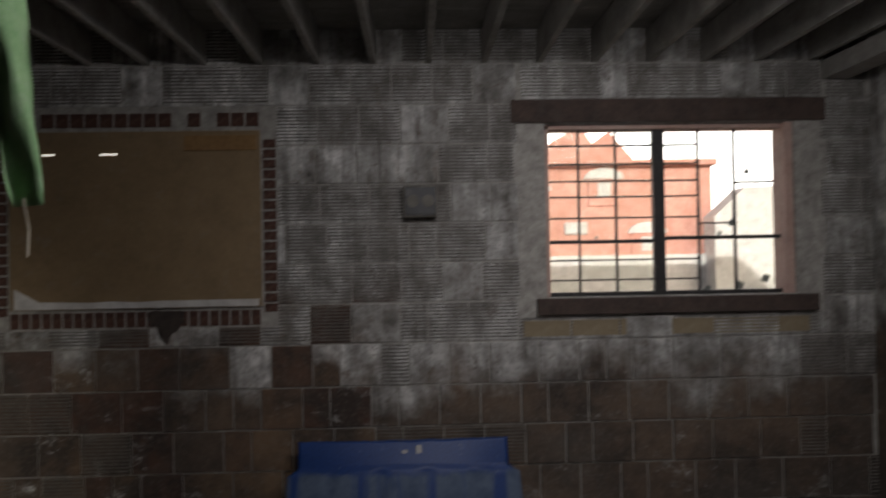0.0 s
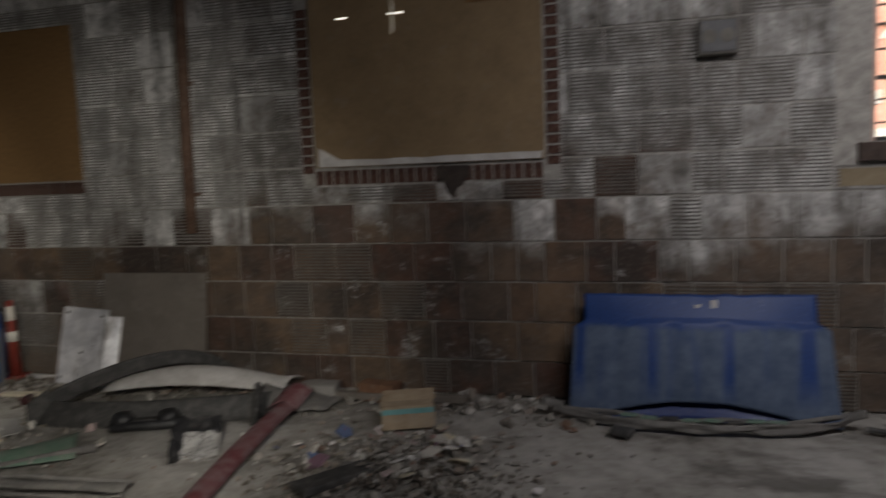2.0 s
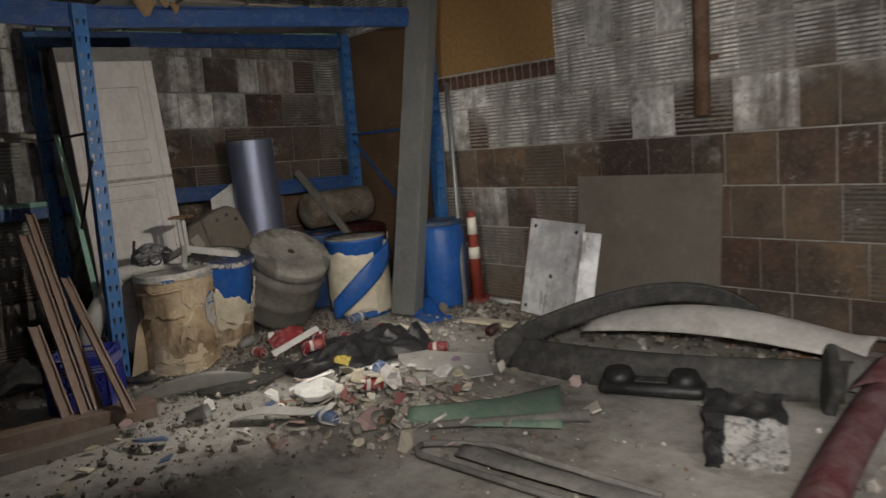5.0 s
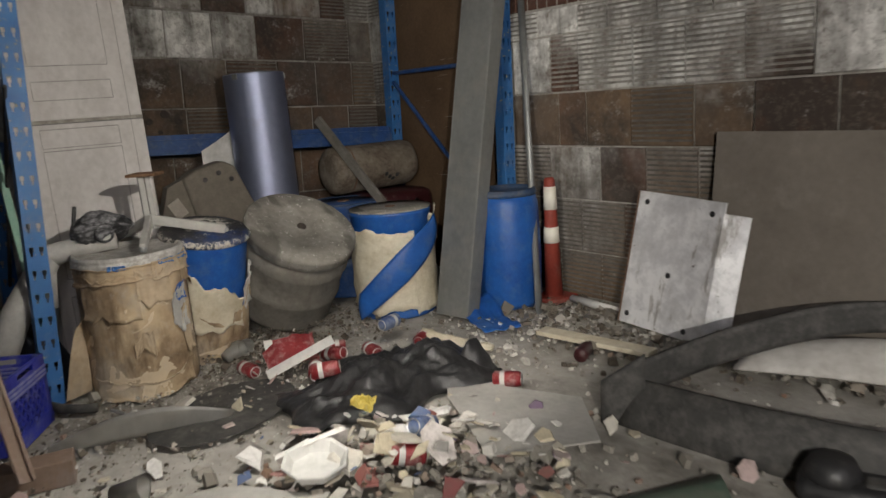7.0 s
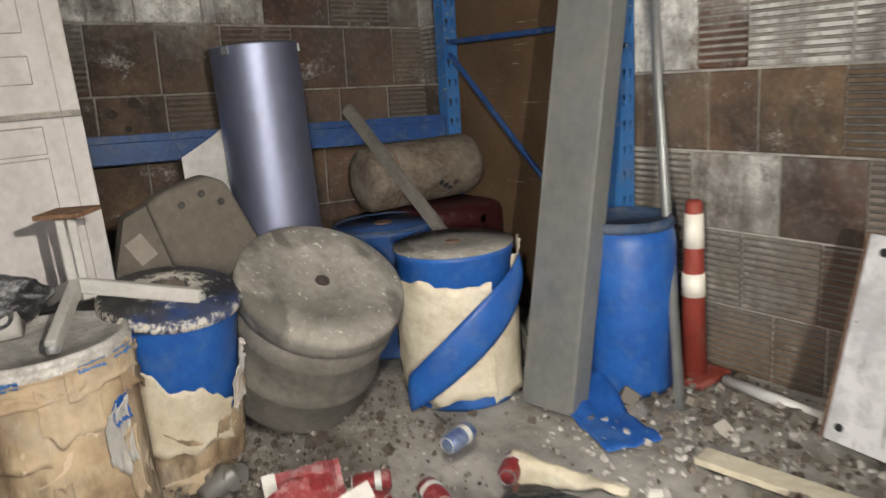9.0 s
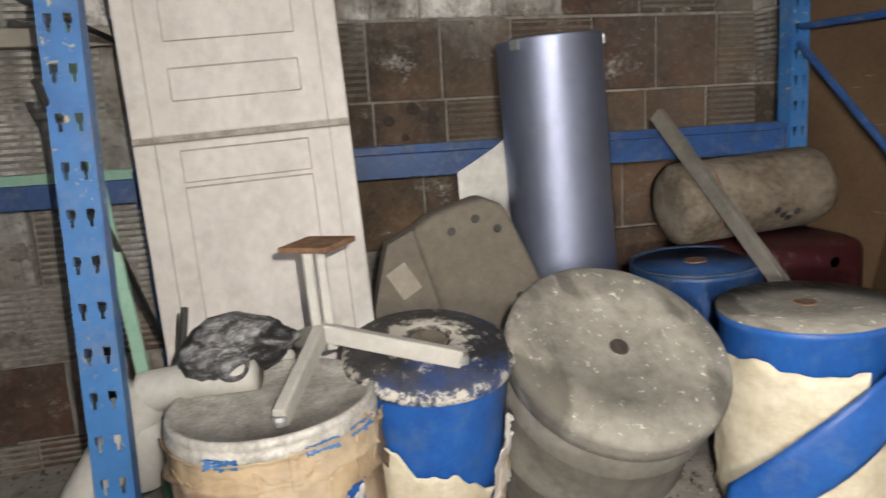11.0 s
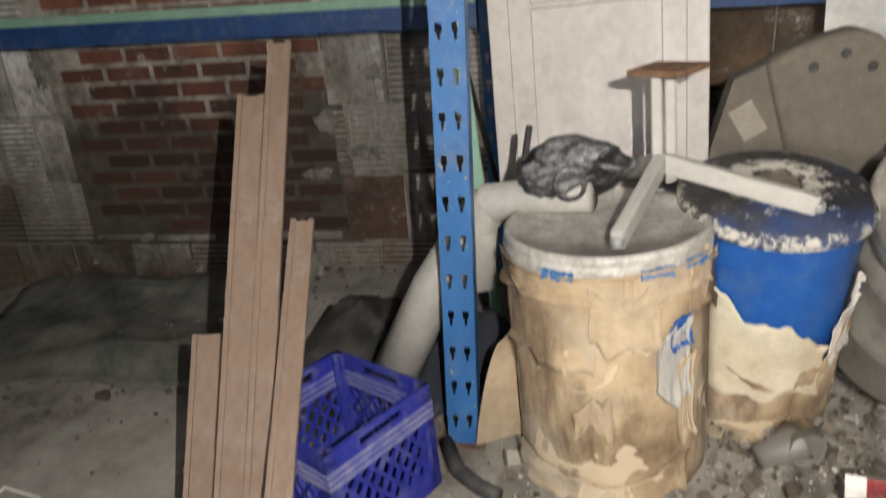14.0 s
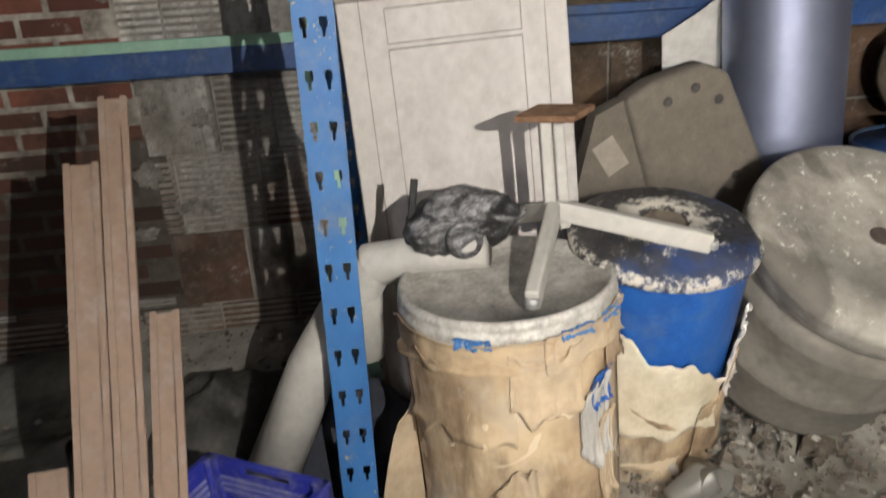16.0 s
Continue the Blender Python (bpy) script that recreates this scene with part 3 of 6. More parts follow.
# ---------- the room ----------
NY, WX, EX, SY, TOP = 6.13, -8.75, 2.52, -3.2, 3.80
structure = dict(kind="structure")
def rib_tile(w, h, depth, ribs):
    """One wall tile, its face towards -y, centre of its back at the origin; ribs: grooves across the face."""
    bm = bmesh.new()
    b = 0.006
    if ribs:
        step_z = (h - 2 * b) / ribs
        prof = [(0, -h / 2), (-depth + b, -h / 2)]
        for i in range(ribs):
            z0 = -h / 2 + b + i * step_z
            prof += [(-depth, z0 + 0.08 * step_z), (-depth, z0 + 0.62 * step_z), (-depth + 0.007, z0 + 0.70 * step_z), (-depth + 0.007, z0 + 0.97 * step_z)]
        prof += [(-depth + b, h / 2), (0, h / 2)]
        rows = [[bm.verts.new((x, y, z)) for y, z in prof] for x in (-w / 2, w / 2)]
        for i in range(len(prof) - 1):
            f = bm.faces.new((rows[0][i], rows[1][i], rows[1][i + 1], rows[0][i + 1]))
            f.material_index = 1 if i >= 2 and (i - 2) % 4 in (1, 2, 3) and i < len(prof) - 3 else 0
        bm.faces.new(rows[0]), bm.faces.new(rows[1][::-1])
        bmesh.ops.recalc_face_normals(bm, faces=bm.faces[:])
    else:
        box((w, depth, h), (0, -depth / 2, 0), bm)
        front = [f for f in bm.faces if f.normal.y < -0.9 or f.calc_center_median().y < -depth + 1e-5]
        made = bmesh.ops.inset_region(bm, faces=front, thickness=b, depth=0)
        for v in front[0].verts:
            v.co.y -= 0.0
        for f in made["faces"]:
            for v in f.verts:
                if abs(abs(v.co.x) - w / 2) < 1e-5 or abs(abs(v.co.z) - h / 2) < 1e-5:
                    if v.co.y < -depth + 1e-4:
                        v.co.y = -depth + b
    me = bpy.data.meshes.new("tile")
    bm.normal_update()
    bm.to_mesh(me)
    bm.free()
    return me


TILES = {}


def tile_data(w, h, depth, ribs, material):
    key = (round(w, 2), round(h, 2), round(depth, 3), ribs, material.name)
    if key not in TILES:
        TILES[key] = rib_tile(key[0], key[1], depth, ribs)
        TILES[key].materials.append(material)
        TILES[key].materials.append(M["groove"])
    return TILES[key]


def cut_out(rects, hole):
    """Rectangles (x0, x1, z0, z1) with a hole taken out."""
    a0, a1, b0, b1 = hole
    out = []
    for x0, x1, z0, z1 in rects:
        if x1 <= a0 or x0 >= a1 or z1 <= b0 or z0 >= b1:
            out.append((x0, x1, z0, z1))
            continue
        if x0 < a0:
            out.append((x0, a0, z0, z1))
        if x1 > a1:
            out.append((a1, x1, z0, z1))
        m0, m1 = max(x0, a0), min(x1, a1)
        if z0 < b0:
            out.append((m0, m1, z0, b0))
        if z1 > b1:
            out.append((m0, m1, b1, z1))
    return [r for r in out if r[1] - r[0] > 0.035 and r[3] - r[2] > 0.035]


COURSES = [0.0, 0.27, 0.57, 0.87, 1.17, 1.48, 1.775, 2.07, 2.36, 2.65, 2.94, 3.23, 3.53, 3.80]


def lay_tiles(parent, start, stop, holes, place, material, near, seed, share, skip=0.0, courses=COURSES):
    """Tiles along a wall from start to stop; place(u, z) gives the pose of a piece."""
    rng = random.Random(seed)
    far = bmesh.new()
    for z0, z1 in zip(courses, courses[1:]):
        u = start - rng.random() * 0.2
        while u < stop:
            w = rng.choice((0.2, 0.3, 0.3, 0.3, 0.36))
            rects = [(max(u, start) + 0.006, min(u + w, stop) - 0.006, z0 + 0.006, z1 - 0.006)]
            u += w
            for hole in holes:
                rects = cut_out(rects, hole)
            ribs = rng.random() < share(u, z0)
            for a, b, c, d in rects:
                if rng.random() < skip or b - a < 0.03:
                    continue
                n = max(2, round((d - c) / 0.026)) if ribs else 0
                data = tile_data(b - a, d - c, 0.012 + 0.004 * rng.randint(0, 1), n, material)
                m = place((a + b) / 2, (c + d) / 2) @ pose(0, 0, 0, rng.uniform(-0.5, 0.5), 0, rng.uniform(-0.5, 0.5))
                if near[0] < (a + b) / 2 < near[1]:
                    t = new("tile", data)
                    t.parent = parent
                    t.matrix_world = m
                else:
                    me = data.copy()
                    me.transform(m)
                    far.from_mesh(me)
                    bpy.data.meshes.remove(me)
    if far.verts:
        rest = part("far_tiles", far, material, parent)
        rest.data.materials.append(M["groove"])
        rest["kind"] = "stuff"
    else:
        far.free()


# ---------- setting ----------
fl = bmesh.new()
nx, ny = 116, 98
grid = [[fl.verts.new((-9.05 + 0.1025 * i, -3.5 + 0.1025 * j, 0.02 * noise.noise((i * 0.09, j * 0.09, 0)) + 0.008 * noise.noise((i * 0.4, j * 0.4, 3)) - 0.012)) for j in range(ny + 1)] for i in range(nx + 1)]
for i in range(nx):
    for j in range(ny):
        fl.faces.new((grid[i][j], grid[i + 1][j], grid[i + 1][j + 1], grid[i][j + 1]))
tagged(obj("floor", fl, M["floor"], None, "", True), "dusty grey concrete floor with damp dark stains", "floor", kind="structure")
tagged(obj("ground", box((160, 160, 0.2), (0, 30, -0.32)), M["ground"]), "pale trodden earth outside the building", "ground", kind="structure")

WIN = (0.05, 1.93, 1.79, 3.08)
BOARD = (-3.83, -2.04, 1.77, 3.05)
OSB = (-7.27, -6.05, 1.755, 3.07)
bm = box((WIN[0] - WX + 0.3, 0.3, TOP), ((WIN[0] + WX - 0.3) / 2, NY + 0.15, TOP / 2))
box((EX - WIN[1] + 0.3, 0.3, TOP), ((WIN[1] + EX + 0.3) / 2, NY + 0.15, TOP / 2), bm)
box((WIN[1] - WIN[0], 0.3, WIN[2]), ((WIN[0] + WIN[1]) / 2, NY + 0.15, WIN[2] / 2), bm)
box((WIN[1] - WIN[0], 0.3, TOP - WIN[3]), ((WIN[0] + WIN[1]) / 2, NY + 0.15, (TOP + WIN[3]) / 2), bm)
wall_n = tagged(obj("wall_north", bm, M["mortar"]), "hollow clay tile wall with flaking whitewash above bare brown tiles", "wall", kind="structure")
wall_w = tagged(obj("wall_west", box((0.3, NY - SY, TOP), (WX - 0.15, (NY + SY) / 2, TOP / 2)), M["mortar_w"]), "grimy clay tile wall with a patch of red brick", "wall", kind="structure")
wall_e = tagged(obj("wall_east", box((0.3, NY - SY, TOP), (EX + 0.15, (NY + SY) / 2, TOP / 2)), M["tile_n"]), "dark clay tile side wall", "wall", kind="structure")
wall_s = tagged(obj("wall_south", box((EX - WX, 0.3, TOP), ((EX + WX) / 2, SY - 0.15, TOP / 2)), M["tile_n"]), "plain wall behind", "wall", kind="structure")
X0, X1, Y0, Y1 = WX - 0.3, EX + 0.3, SY - 0.3, NY + 0.3
ce = bmesh.new()
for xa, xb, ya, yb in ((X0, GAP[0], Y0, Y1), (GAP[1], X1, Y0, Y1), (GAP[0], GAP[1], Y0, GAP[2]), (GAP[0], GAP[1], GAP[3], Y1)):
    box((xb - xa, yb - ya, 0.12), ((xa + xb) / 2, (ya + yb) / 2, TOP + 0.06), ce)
# unseen curb round the opening, added to keep the sun out
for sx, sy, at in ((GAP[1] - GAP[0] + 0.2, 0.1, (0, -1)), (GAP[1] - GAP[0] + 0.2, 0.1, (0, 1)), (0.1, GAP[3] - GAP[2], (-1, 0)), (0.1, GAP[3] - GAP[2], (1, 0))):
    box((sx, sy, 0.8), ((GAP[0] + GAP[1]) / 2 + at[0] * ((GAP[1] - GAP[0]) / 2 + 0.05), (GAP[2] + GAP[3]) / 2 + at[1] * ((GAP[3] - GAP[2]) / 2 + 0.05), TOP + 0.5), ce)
for i in range(62):
    y = SY + 0.08 + 0.15 * i
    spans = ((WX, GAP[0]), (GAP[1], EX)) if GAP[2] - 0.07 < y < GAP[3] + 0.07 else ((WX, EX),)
    for xa, xb in spans:
        box((xb - xa, 0.142, 0.016), ((xa + xb) / 2, y, TOP - 0.006 - 0.003 * (i % 3)), ce)
tagged(obj("ceiling", ce, M["deck"]), "rough boarded ceiling deck stained grey, with an unseen opening and curb added", "ceiling", kind="structure")
for i in range(27):
    j = box((0.045, NY - SY - 0.02, 0.235), (-8.59 + 0.41 * i, (NY + SY) / 2, TOP - 0.15), bevel=0.004)
    tagged(obj("joist", j, M["joist"]), "limewashed timber ceiling joist", "joist", "ceiling joists", "structure")
tagged(obj("beam", box((0.2, NY - SY - 0.02, 0.14), (2.25, (NY + SY) / 2, TOP - 0.34), bevel=0.008), M["joist"]), "heavy limewashed timber edge beam", "beam", kind="structure")

# boarded-up openings with their brick reveals
def boarded(name, r, mats, label):
    b = box((r[1] - r[0], 0.018, r[3] - r[2]), ((r[0] + r[1]) / 2, NY - 0.022, (r[2] + r[3]) / 2), bevel=0.003)
    return tagged(obj(name, b, mats), label, "board", kind="structure")


boarded("panel_board", BOARD, M["ply"], "stained brown plywood sheet closing an old window opening")
boarded("panel_board", OSB, M["osb"], "orange-brown chipboard sheet closing an old window opening")
tagged(obj("plaster_patch", sheet(10, 3, lambda u, v: Vector((BOARD[0] + 0.03 + 1.74 * u, NY - 0.034, BOARD[2] + 0.005 + v * (0.05 + 0.03 * noise.noise((u * 5, 0, 1)) + 0.1 * max(0, 1 - u * 9)))), 0.003), M["dustwhite"]), "flaking white plaster line along the foot of the board", "plaster", kind="structure")
tagged(obj("batten", box((0.52, 0.014, 0.11), (-2.32, NY - 0.040, 2.96), bevel=0.003), M["osb"]), "short brown batten nailed on the board", "batten", kind="structure")
for sx, sw in ((-3.55, 0.085), (-3.12, 0.12)):
    tagged(obj("slit", box((sw, 0.004, 0.012), (sx, NY - 0.0335, 2.885)), M["slit"]), "slit in the board letting daylight through", "slit", kind="structure")

# window
win = thing("window_1", pose(0, 0, 0), "steel-framed factory window with small broken panes", "window", kind="structure")
x0, x1, z0, z1 = WIN
part("lintel", box((2.36, 0.03, 0.17), (0.98, NY - 0.016, 3.17), bevel=0.004), M["sootred"], win)
part("window_sill", box((2.10, 0.06, 0.12), (1.02, NY - 0.03, 1.725), bevel=0.006), M["sootred"], win)
for name, size, at in (("jamb", (0.05, 0.16, z1 - z0), (x0 + 0.012, NY + 0.14, (z0 + z1) / 2)), ("jamb", (0.06, 0.20, z1 - z0), (x1 - 0.03, NY + 0.12, (z0 + z1) / 2)),
                       ("head", (x1 - x0, 0.16, 0.03), ((x0 + x1) / 2, NY + 0.14, z1 - 0.02)), ("mullion", (0.085, 0.06, z1 - z0), (0.935, NY + 0.13, (z0 + z1) / 2)),
                       ("rail", (0.86, 0.035, 0.028), (0.48, NY + 0.13, 2.20)), ("rail", (0.90, 0.035, 0.028), (1.43, NY + 0.13, 2.22)), ("rail", (x1 - x0, 0.05, 0.03), ((x0 + x1) / 2, NY + 0.13, z0 + 0.015))):
    part(name, box(size, at, bevel=0.003), M["pinkwood"] if name in ("jamb", "head") else M["sash"], win)
for x in (0.325, 0.61):
    part("muntin", box((0.016, 0.025, z1 - z0 - 0.05), (x, NY + 0.13, (z0 + z1) / 2 - 0.005)), M["sash"], win)
for x in (1.245, 1.525):
    part("muntin", box((0.016, 0.025, z1 - z0 - 0.05), (x, NY + 0.13, (z0 + z1) / 2 - 0.005)), M["sash"], win)
for z in (2.93, 2.79, 2.66, 2.54, 2.38, 2.06, 1.91):
    part("muntin", box((0.84, 0.022, 0.013), (0.475, NY + 0.13, z)), M["sash"], win)
    part("muntin", box((0.27, 0.022, 0.013), (1.11, NY + 0.13, z)), M["sash"], win)
part("muntin", box((0.30, 0.022, 0.014), (1.68, NY + 0.13, 2.64)), M["sash"], win)
part("muntin", box((0.30, 0.022, 0.012), (1.39, NY + 0.13, 2.33)), M["sash"], win)
for i, (xa, xb) in enumerate(((0.08, 0.317), (0.333, 0.602), (0.618, 0.89))):
    zs = (3.05, 2.93, 2.79, 2.66, 2.54, 2.38, 2.20, 2.06, 1.91, 1.82)
    for j in range(9):
        if (i * 5 + j * 3) % 4 == 1:
            continue
        p = part("pane", box((xb - xa, 0.003, zs[j] - zs[j + 1] - 0.016), ((xa + xb) / 2, NY + 0.13, (zs[j] + zs[j + 1]) / 2)), M["glass"], win)
        p.visible_shadow = False
for x, z, s in ((1.62, 2.72, 0.035), (1.50, 2.33, 0.045), (1.40, 2.25, 0.03), (0.45, 2.23, 0.02), (1.75, 1.90, 0.05), (1.55, 1.85, 0.05), (1.30, 1.83, 0.04)):
    part("shard", box((s, 0.004, s * 1.2), (x, NY + 0.12, z), turn=Matrix.Rotation(0.5, 4, "Y")), M["shard"], win)

# brick building across the yard, and the white haze behind it
tagged(obj("backdrop", box((120, 0.2, 70), (10, 75, 34)), M["haze"]), "white overcast sky far beyond the yard", "sky", kind="structure")
hs = thing("brick_house", pose(0, 0, 0), "sunlit red brick house with pale arches across the yard", "house")
part("wall", box((7.4, 6, 3.75), (0.84, 17, 1.87)), M["farbrick"], hs)
part("gable", extrude([(-1.0, 0), (1.0, 0), (0.45, 0.62), (0.15, 0.40), (-0.1, 0.75), (-0.6, 0.45)], 0.4, m=pose(2.2, 14.4, 3.75, 90, 0, 0)), M["farbrick"], hs)
part("gable", extrude([(-0.9, 0), (0.8, 0), (0.5, 0.42), (-0.5, 0.55)], 0.4, m=pose(0.3, 14.4, 3.75, 90, 0, 0)), M["farbrick"], hs)
part("coping", box((7.5, 0.3, 0.10), (0.84, 13.97, 3.78)), M["farbrick"], hs)
for x, z, r in ((2.53, 3.50, 0.36), (3.32, 2.50, 0.36), (1.2, 3.3, 0.36), (-0.4, 3.2, 0.36)):
    w = part("window", box((2 * r - 0.12, 0.06, 0.5), (x, 13.98, z - 0.25), bevel=0.02), M["farbrick"], hs)
    part("arch", extrude([(r * math.cos(math.pi * i / 12), 0.55 * r * math.sin(math.pi * i / 12)) for i in range(13)], 0.10, m=pose(x, 14.02, z, 90, 0, 0)), M["white"], w)
    part("sash", box((0.24, 0.05, 0.26), (x, 13.95, z - 0.2), bevel=0.01), M["white"], w)
part("vent", box((0.42, 0.08, 0.22), (2.0, 13.96, 2.60), bevel=0.02), M["white"], hs)
part("lower_wall", box((7.45, 0.3, 2.1), (0.84, 13.9, 1.05)), M["white"], hs)
lean = thing("white_shed", pose(5.2, 13.4, 0), "low white rendered shed with a sloping roof in the yard", "shed")
part("wall", extrude([(-0.9, 0), (2.6, 0), (2.6, 3.4), (-0.35, 3.25), (-0.9, 2.75)], 0.5, m=pose(0, 0.4, 0, 90, 0, 0)), M["white"], lean)
bush = thing("bush", pose(5.3, 12.6, 0), "small pale green bush in the yard", "bush")
rng = random.Random(31)
lv = bmesh.new()
for _ in range(160):
    a, r, z = rng.uniform(0, 6.28), rng.uniform(0, 0.24), rng.uniform(0.4, 1.75)
    box((0.11, 0.07, 0.005), (r * math.cos(a), r * math.sin(a), z), lv, turn=pose(0, 0, 0, rng.uniform(0, 90), rng.uniform(0, 90), rng.uniform(0, 360)))
part("crown", lv, M["green"], bush)
part("stem", pipe([(0, 0, -0.25), (0.03, 0, 0.8), (-0.02, 0, 1.6)], [0.04, 0.03, 0.015], 8), M["wood"], bush)


# ---------- against the north wall ----------
def soft(u):
    return u * u * (3 - 2 * u)


def bonnet():
    """A car bonnet leaning upside up against the wall, its front edge arched over the floor."""
    def f(u, v):
        s = 2 * u - 1
        side = soft(max(0.0, min(1.0, (0.78 - v) / 0.06)))
        half = 0.735 + 0.075 * side + 0.035 * max(0.0, 0.72 - v) / 0.72
        foot = 0.015 + 0.14 * max(0.0, 1 - (s / 0.82) ** 2)
        z = foot + (0.825 - foot) * v
        y = 5.92 - 0.21 * (1 - v) - 0.05 * math.sin(math.pi * v) * (1 - s * s) - 0.03 * (1 - s * s)
        y += 0.012 * sum(math.exp(-((s - c) / 0.05) ** 2) for c in (-0.62, -0.2, 0.2, 0.62)) * (1 if v < 0.75 else 0)
        y += 0.014 if v > 0.77 else 0
        return Vector((-1.03 + half * s + 0.01 * (1 - v), y, z + 0.006 * noise.noise((s * 6, v * 4, 1)) * (v > 0.97)))
    b = thing("car_bonnet", pose(0, 0, 0), "dusty blue car bonnet leaning against the tile wall", "car part")
    part("skin", sheet(64, 40, f, 0.012), M["bonnet"], b, smooth=True)
    part("inner_lip", sheet(30, 4, lambda u, v: Vector((-1.03 + 0.70 * (2 * u - 1), 5.70 + 0.06 * v, 0.02 + (0.015 + 0.13 * (1 - (2 * u - 1) ** 2)) * v)), 0.006), M["bonnetblue"], b, "bare dark blue underside", True)
    for x in (-1.02, -0.92):
        part("hinge_plate", box((0.04, 0.02, 0.09), (x, 5.87, 0.74 + 0.3 * (x + 0.95)), bevel=0.004), M["dustwhite"], b)
    part("hinge_plate", box((0.06, 0.02, 0.06), (-0.36, 5.868, 0.585), bevel=0.01), M["dustwhite"], b)


def bumper_under_bonnet():
    """A broken car front lying below the bonnet: bent skin, ribbed grille and hanging ends."""
    t = thing("broken_bumper", pose(0, 0, 0), "broken grey-green car bumper lying below the blue bonnet", "car bumper")
    def skin(u, v):
        s = 2 * u - 1
        return Vector((-1.05 + 0.98 * s, 5.50 + 0.24 * s * s + 0.03 * noise.noise((u * 9, v * 3, 2)), 0.02 + 0.055 * v + 0.02 * noise.noise((u * 7, v, 5)) + 0.07 * max(0, abs(s) - 0.86) / 0.14))
    part("skin", sheet(44, 5, skin, 0.014), M["dustgrey"], t, smooth=True)
    part("top_lip", pipe([(-1.05 + 0.96 * s, 5.56 + 0.22 * s * s, 0.075 + 0.012 * math.sin(9 * s)) for s in [i / 12 - 1 for i in range(25)]], 0.016, 8), M["dustgrey"], t, smooth=True)
    for i in range(9):
        s = -0.55 + 0.13 * i
        part("grille_rib", box((0.105, 0.05, 0.012), (-1.05 + 0.98 * s, 5.535 + 0.2 * s * s, 0.085 + 0.006 * (i % 2)), bevel=0.003), M["greenplastic"] if i % 3 else M["rubber"], t)
    part("end_bracket", box((0.16, 0.06, 0.05), (-1.98, 5.72, 0.10), bevel=0.015, turn=pose(0, 0, 0, 0, 20, 35)), M["dustgrey"], t)
    part("end_bracket", box((0.18, 0.06, 0.05), (-0.12, 5.72, 0.10), bevel=0.015, turn=pose(0, 0, 0, 0, -25, -35)), M["dustgrey"], t)
    part("hanging_clip", box((0.14, 0.10, 0.04), (-1.50, 5.42, 0.03), bevel=0.012, turn=pose(0, 0, 0, 8, 4, -20)), M["rubber"], t)
    part("drip_rail", pipe([(-0.05, 5.70, 0.03), (0.25, 5.62, 0.02), (0.62, 5.50, 0.018)], 0.018, 8), M["rubber"], t)


bumper_under_bonnet()


bonnet()

jb = thing("junction_box", pose(-0.88, NY - 0.02, 2.51), "dark square metal electrical box with two round holes", "electrical box")
part("case", box((0.25, 0.10, 0.23), (0, -0.05, 0), bevel=0.01), M["dusty"], jb)
part("cover", box((0.22, 0.01, 0.20), (0, -0.104, 0), bevel=0.003), M["black"], jb)
for dx in (-0.055, 0.055):
    part("knockout", lathe([(0.045, 0), (0.045, 0.006), (0.03, 0.008)], 20, m=pose(dx, -0.108, 0, 90, 0, 0)), M["dusty"], jb)

# pipe and clips added where the wall only has a brown stain strip
rp = thing("stain_strip_pipe", pose(-4.98, NY - 0.055, 0), "rust-brown stain strip running up the wall, built as a clipped pipe", "pipe")
part("tube", pipe([(0, 0, 1.28), (0.02, 0, 2.2), (0.06, 0, 3.56)], 0.045), M["rust"], rp, smooth=True)
for z in (1.6, 2.5, 3.3):
    part("clip", box((0.14, 0.025, 0.03), (0.02, 0.035, z), bevel=0.003), M["rust"], rp)

gc = thing("green_cloth", pose(-2.05, 2.95, 0, 0, 0, 35), "torn strip of pale green cloth hanging from the joists", "cloth")
part("strip", sheet(6, 30, lambda u, v: Vector(((u - 0.5) * (0.07 + 0.16 * v) - 0.14 * v + 0.015 * noise.noise((u * 3, v * 9, 2)), 0.05 * math.sin(u * 5 + v * 7) + 0.03 * noise.noise((u * 4, v * 5, 0)), 2.27 + 1.40 * v)), 0.003), M["green"], gc, smooth=True)
part("thread", pipe([(-0.01, 0, 2.29), (0.005, 0.01, 2.2), (0.0, 0, 2.12)], 0.004, 6), M["cream"], gc)

stain = thing("oil_patch", pose(-2.72, NY - 0.018, 1.55), "black burnt hole below the boarded window", "hole")
part("soot", sheet(24, 8, lambda u, v: Vector((-0.13 + 0.25 * u + 0.03 * noise.noise((v * 4, u * 3, 2)), 0.0, 0.20 - v * (0.10 + 0.14 * math.exp(-((u - 0.5) / 0.22) ** 2) + 0.05 * noise.noise((u * 7, 3, 1))) + 0.02 * noise.noise((u * 6, 9, 4)))), 0.003), M["soot"], stain)

# flat grey board and sheet metal panel leaning on the wall
gb = thing("grey_board", pose(0, 0, 0), "flat grey-brown board leaning against the wall", "board")
part("sheet", box((1.02, 0.02, 0.95), (-5.38, 6.02, 0.475), bevel=0.003, turn=Matrix.Rotation(radians(-7), 4, "X")), M["greybrown"], gb)
mp = thing("appliance_cover", pose(-6.02, 5.89, 0.335, -12, 4, 0), "bent grey sheet-metal appliance panel leaning by the wall", "metal panel")
part("face", box((0.46, 0.012, 0.66), (0, 0, 0), bevel=0.004), M["zinc"], mp)
part("folded_edge", box((0.12, 0.012, 0.60), (0.27, 0.035, -0.02), bevel=0.004, turn=Matrix.Rotation(radians(38), 4, "Z")), M["zinc"], mp)
part("back_edge", box((0.02, 0.07, 0.66), (-0.235, 0.035, 0), bevel=0.003), M["rust"], mp)
